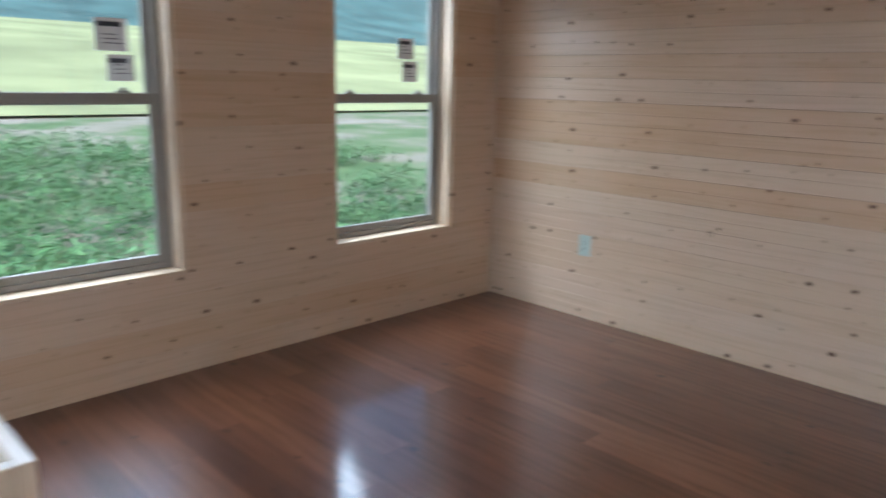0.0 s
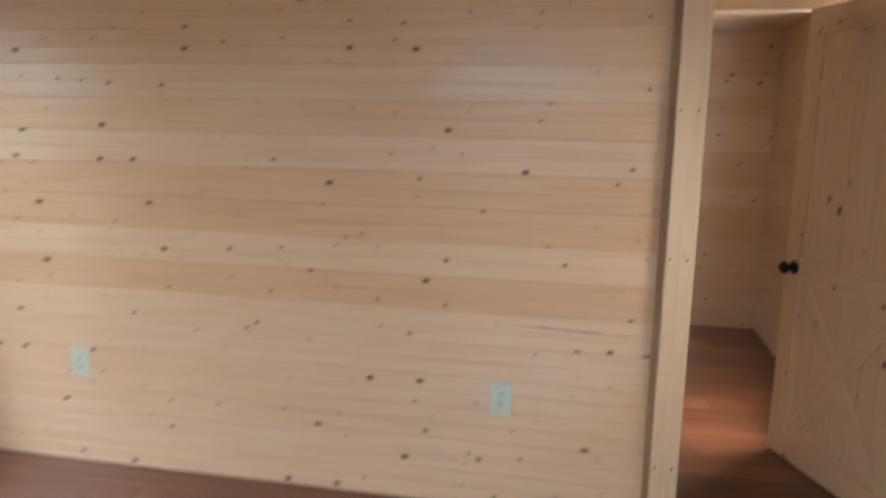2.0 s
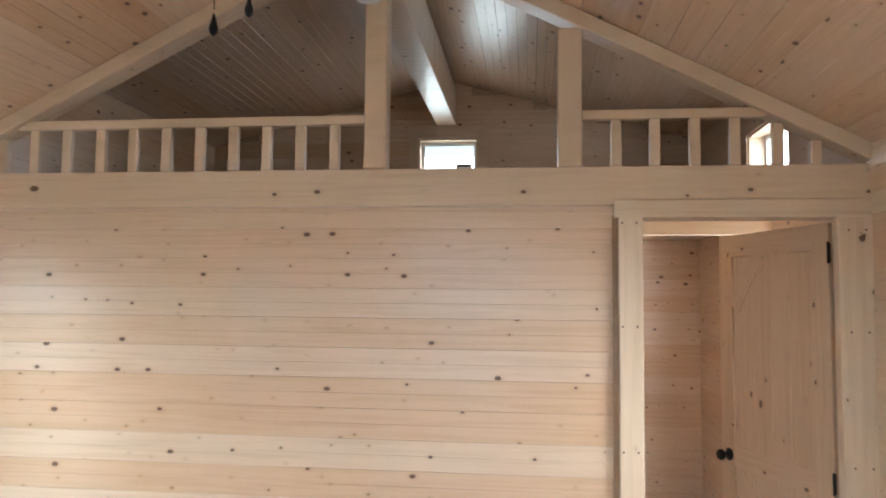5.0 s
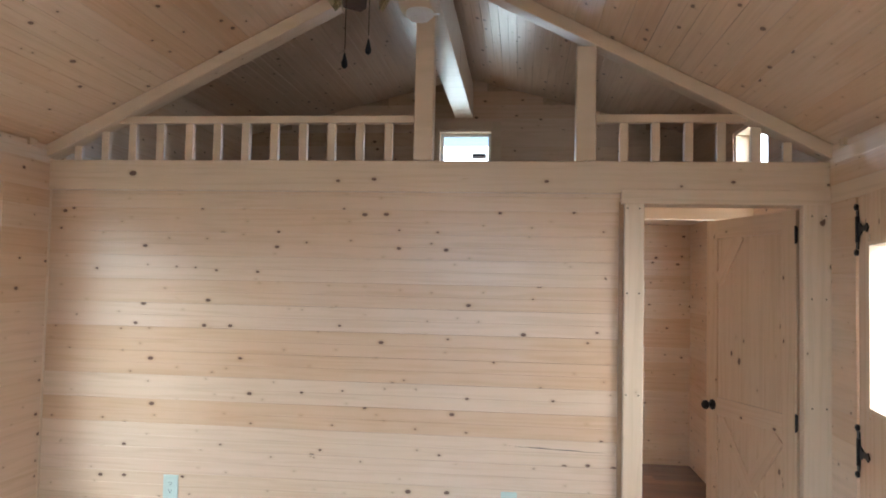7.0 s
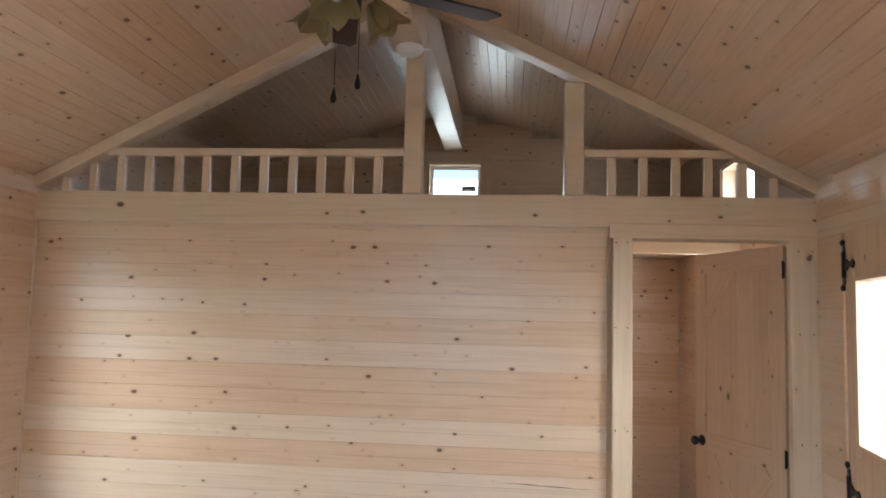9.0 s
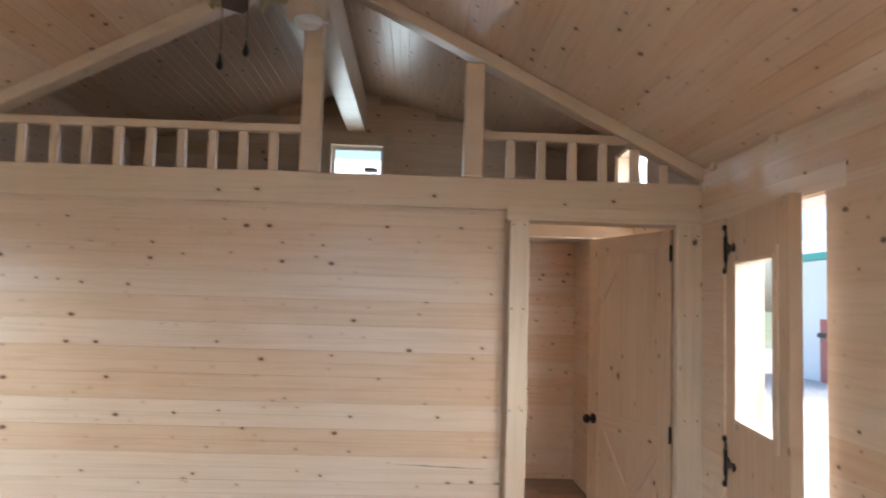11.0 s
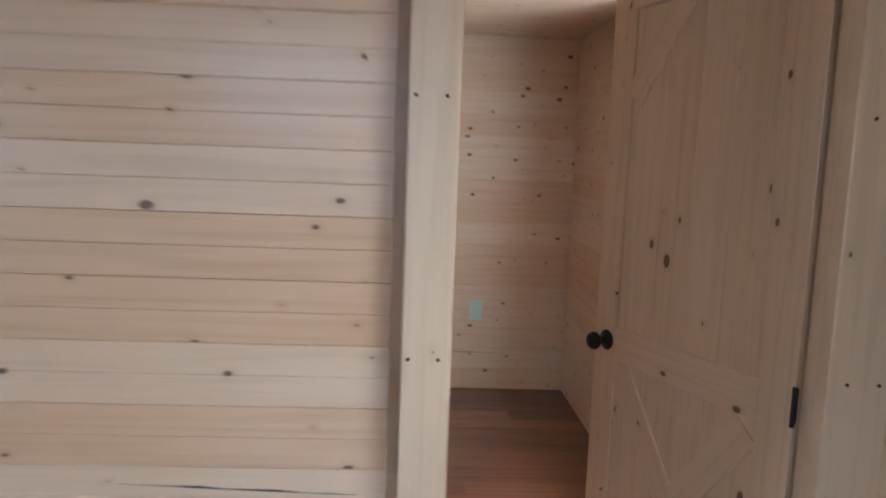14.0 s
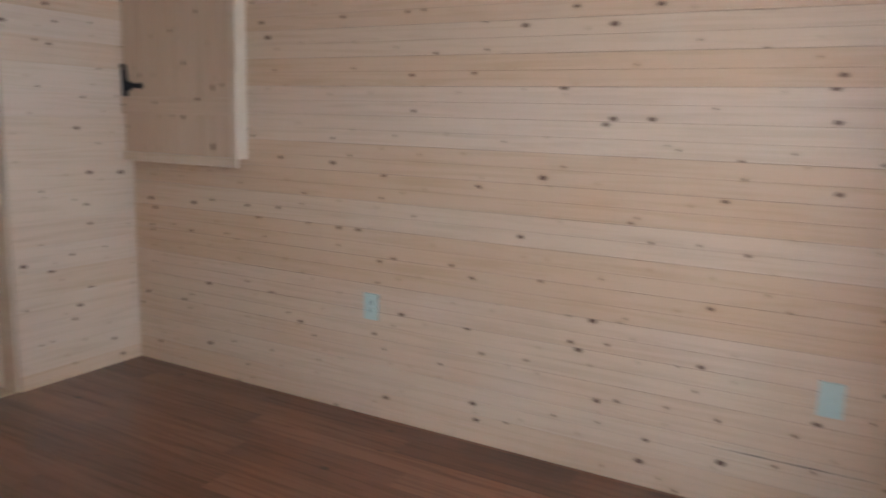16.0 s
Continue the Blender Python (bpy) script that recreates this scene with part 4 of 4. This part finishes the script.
# weeds outside the windows: many small leaf blades
bm = bmesh.new()
r3 = random.Random(21)
for _ in range(9000):
    x, y = -1.8 - 16 * r3.random() ** 1.3, r3.uniform(-13, 9)
    if noise.noise((x * 0.35, y * 0.35, 5.0)) < (-0.35 if y < 3 else 0.0):
        continue
    h = r3.uniform(0.35, 1.15 if y < 3 else 0.75) * (0.8 + 0.5 * noise.noise((x * 0.5, y * 0.5, 1)))
    stem = Vector((x, y, -0.75))
    for _b in range(9):
        a, w = r3.uniform(0, 6.28), r3.uniform(0.012, 0.03)
        d = Vector((math.cos(a), math.sin(a), 0))
        p0 = stem + Vector((r3.uniform(-0.07, 0.07), r3.uniform(-0.07, 0.07), h * r3.uniform(0.15, 0.9)))
        p1 = p0 + d * r3.uniform(0.05, 0.09) + Vector((0, 0, r3.uniform(0.0, 0.05)))
        p2 = p0 + d * r3.uniform(0.12, 0.2) + Vector((0, 0, r3.uniform(-0.05, 0.1)))
        s = Vector((-d.y * w, d.x * w, 0))
        v = [bm.verts.new(p) for p in (p0, p1 + s, p2, p1 - s)]
        bm.faces.new(v)
weeds = part("weeds", bm, M_LEAF)
tagged(weeds, "tall green weeds outside the windows", "weeds", kind="stuff")

# ground added in a pale tone for outdoor glare, and a shed, beyond the outside door
M_GLARE_GROUND = plain("glare_gravel", (0.52, 0.50, 0.46), 0.9, spot=0.25, scale=14.0, bump=0.4)
bm = bmesh.new()
add_box(bm, (W + 0.4, -16, -0.80), (W + 32, 40, -0.74))
tagged(part("glare_ground", bm, M_GLARE_GROUND), "ground beside the cabin, paled for the daylight glare", "yard", kind="structure")
shed = thing("shed", "pale shed with teal eave board and faded red door", "shed", at=Matrix.Translation((16.0, 17.0, -0.74)))
M_SHED = plain("pale_shed_paint", (0.82, 0.81, 0.79), 0.6, spot=0.04)
M_TEAL = plain("teal_metal", (0.10, 0.42, 0.36), 0.5, spot=0.06)
M_RED = plain("faded_red_paint", (0.42, 0.13, 0.11), 0.6, spot=0.15)
box("wall", (0, 0, 0), (3.2, 6.0, 4.0), M_SHED, shed, bevel=0.01)
box("eave_board", (-0.06, -0.1, 4.02), (3.3, 6.1, 4.26), M_TEAL, shed)
bm = bmesh.new()
add_prism(bm, [(-0.05, 4.27), (3.25, 4.27), (1.6, 5.3)], 1, -0.1, 6.1)
part("roof", bm, M_SHED, shed)
box("door", (-0.05, 1.9, 0.0), (-0.002, 3.1, 2.05), M_RED, shed, "faded red door")
box("rail", (-0.09, 1.8, 1.45), (-0.052, 3.2, 1.60), M_SLOT, shed)

# drying cracks in two wall boards
def crack(parent, a, b, high, face_y):
    bm = bmesh.new()
    n = 9
    top = [(a[0] + (b[0] - a[0]) * k / n, a[1] + (b[1] - a[1]) * k / n + high * math.sin(math.pi * k / n) ** 0.6 * (0.5 + 0.5 * math.cos(2.2 * k))) for k in range(n + 1)]
    low = [(a[0] + (b[0] - a[0]) * k / n, a[1] + (b[1] - a[1]) * k / n - 0.0012 * math.sin(math.pi * k / n)) for k in range(n - 1, 0, -1)]
    add_prism(bm, top + low, 1, face_y - 0.0012, face_y - 0.0002)
    part("crack", bm, M_SLOT, parent, "dark drying crack in a board")


crack(wall_part, (2.52, 0.733), (2.994, 0.716), 0.004, 0.0)
crack(wall_north, (3.086, 0.225), (3.677, 0.226), 0.003, YB)

# ---- boards of the walls and floor ----
clad(wall_west, lambda u, z: (0.0, YF + u, z), -YF, 0.0, 2.24, [(a - YF, b - YF, c, d) for a, b, c, d in wins], joints=True)
wall_west["turn"] = 1
clad(wall_west, lambda u, z: (0.0, PT + u, z), YB - PT, 0.0, 2.9, [(SIDE_DOOR[0] - PT, SIDE_DOOR[1] - PT, 0.0, SIDE_DOOR[3])], phase=0.05)
wall_east["turn"] = -1
clad(wall_east, lambda u, z: (W, YF + u, z), -YF, 0.0, 2.24, [(DOOR_E[0] - YF, DOOR_E[1] - YF, 0, DOOR_E[3]), (WIN_ADDED_E[0] - YF, WIN_ADDED_E[1] - YF, WIN_ADDED_E[2], WIN_ADDED_E[3])], joints=True, phase=0.03)
clad(wall_east, lambda u, z: (W, PT + u, z), YB - PT, 0.0, 2.9, [(DORM[0] - PT, DORM[1] - PT, DORM[2], DORM[3]), (BED[0] - PT, BED[1] - PT, BED[2], BED[3])], phase=0.07)
wall_north["turn"] = 1
clad(wall_north, lambda u, z: (W - u, YB, z), W, 0.0, LAPEX, [(W - GAB[1], W - GAB[0], GAB[2], GAB[3])], top=loft_roof)
wall_part["turn"] = 1
clad(wall_part, lambda u, z: (W - u, 0.0, z), W, 0.0, 2.03, [(W - DOOR_I[1], W - DOOR_I[0], 0, 1.99)], phase=0.119)
clad(wall_part, lambda u, z: (u, PT, z), W, 0.0, 2.09, [(DOOR_I[0], DOOR_I[1], 0, DOOR_I[3])])
wall_south["turn"] = 1
clad(wall_south, lambda u, z: (u, YF, z), W, 0.0, APEX, [(FW[0], FW[1], FW[2], FW[3])], top=main_roof, joints=True)

fw, y, row = 0.127, YF, 0
while y < YB - 0.01:
    w = min(fw, YB - y)
    shift = (row * 0.73) % 1.6
    cuts = [0.0] + [c for c in (shift, shift + 1.6, shift + 3.2) if 0.2 < c < W - 0.2] + [W]
    for a, b in zip(cuts, cuts[1:]):
        part("floor_board", board_mesh(b - a - 0.0002, w - 0.0002, 0.012, False, M_FLOOR, 0.0003), None, floor, m=frame_m(((a + b) / 2, y + w / 2, 0.0), (1, 0, 0), (0, 0, 1)))
    y += fw
    row += 1
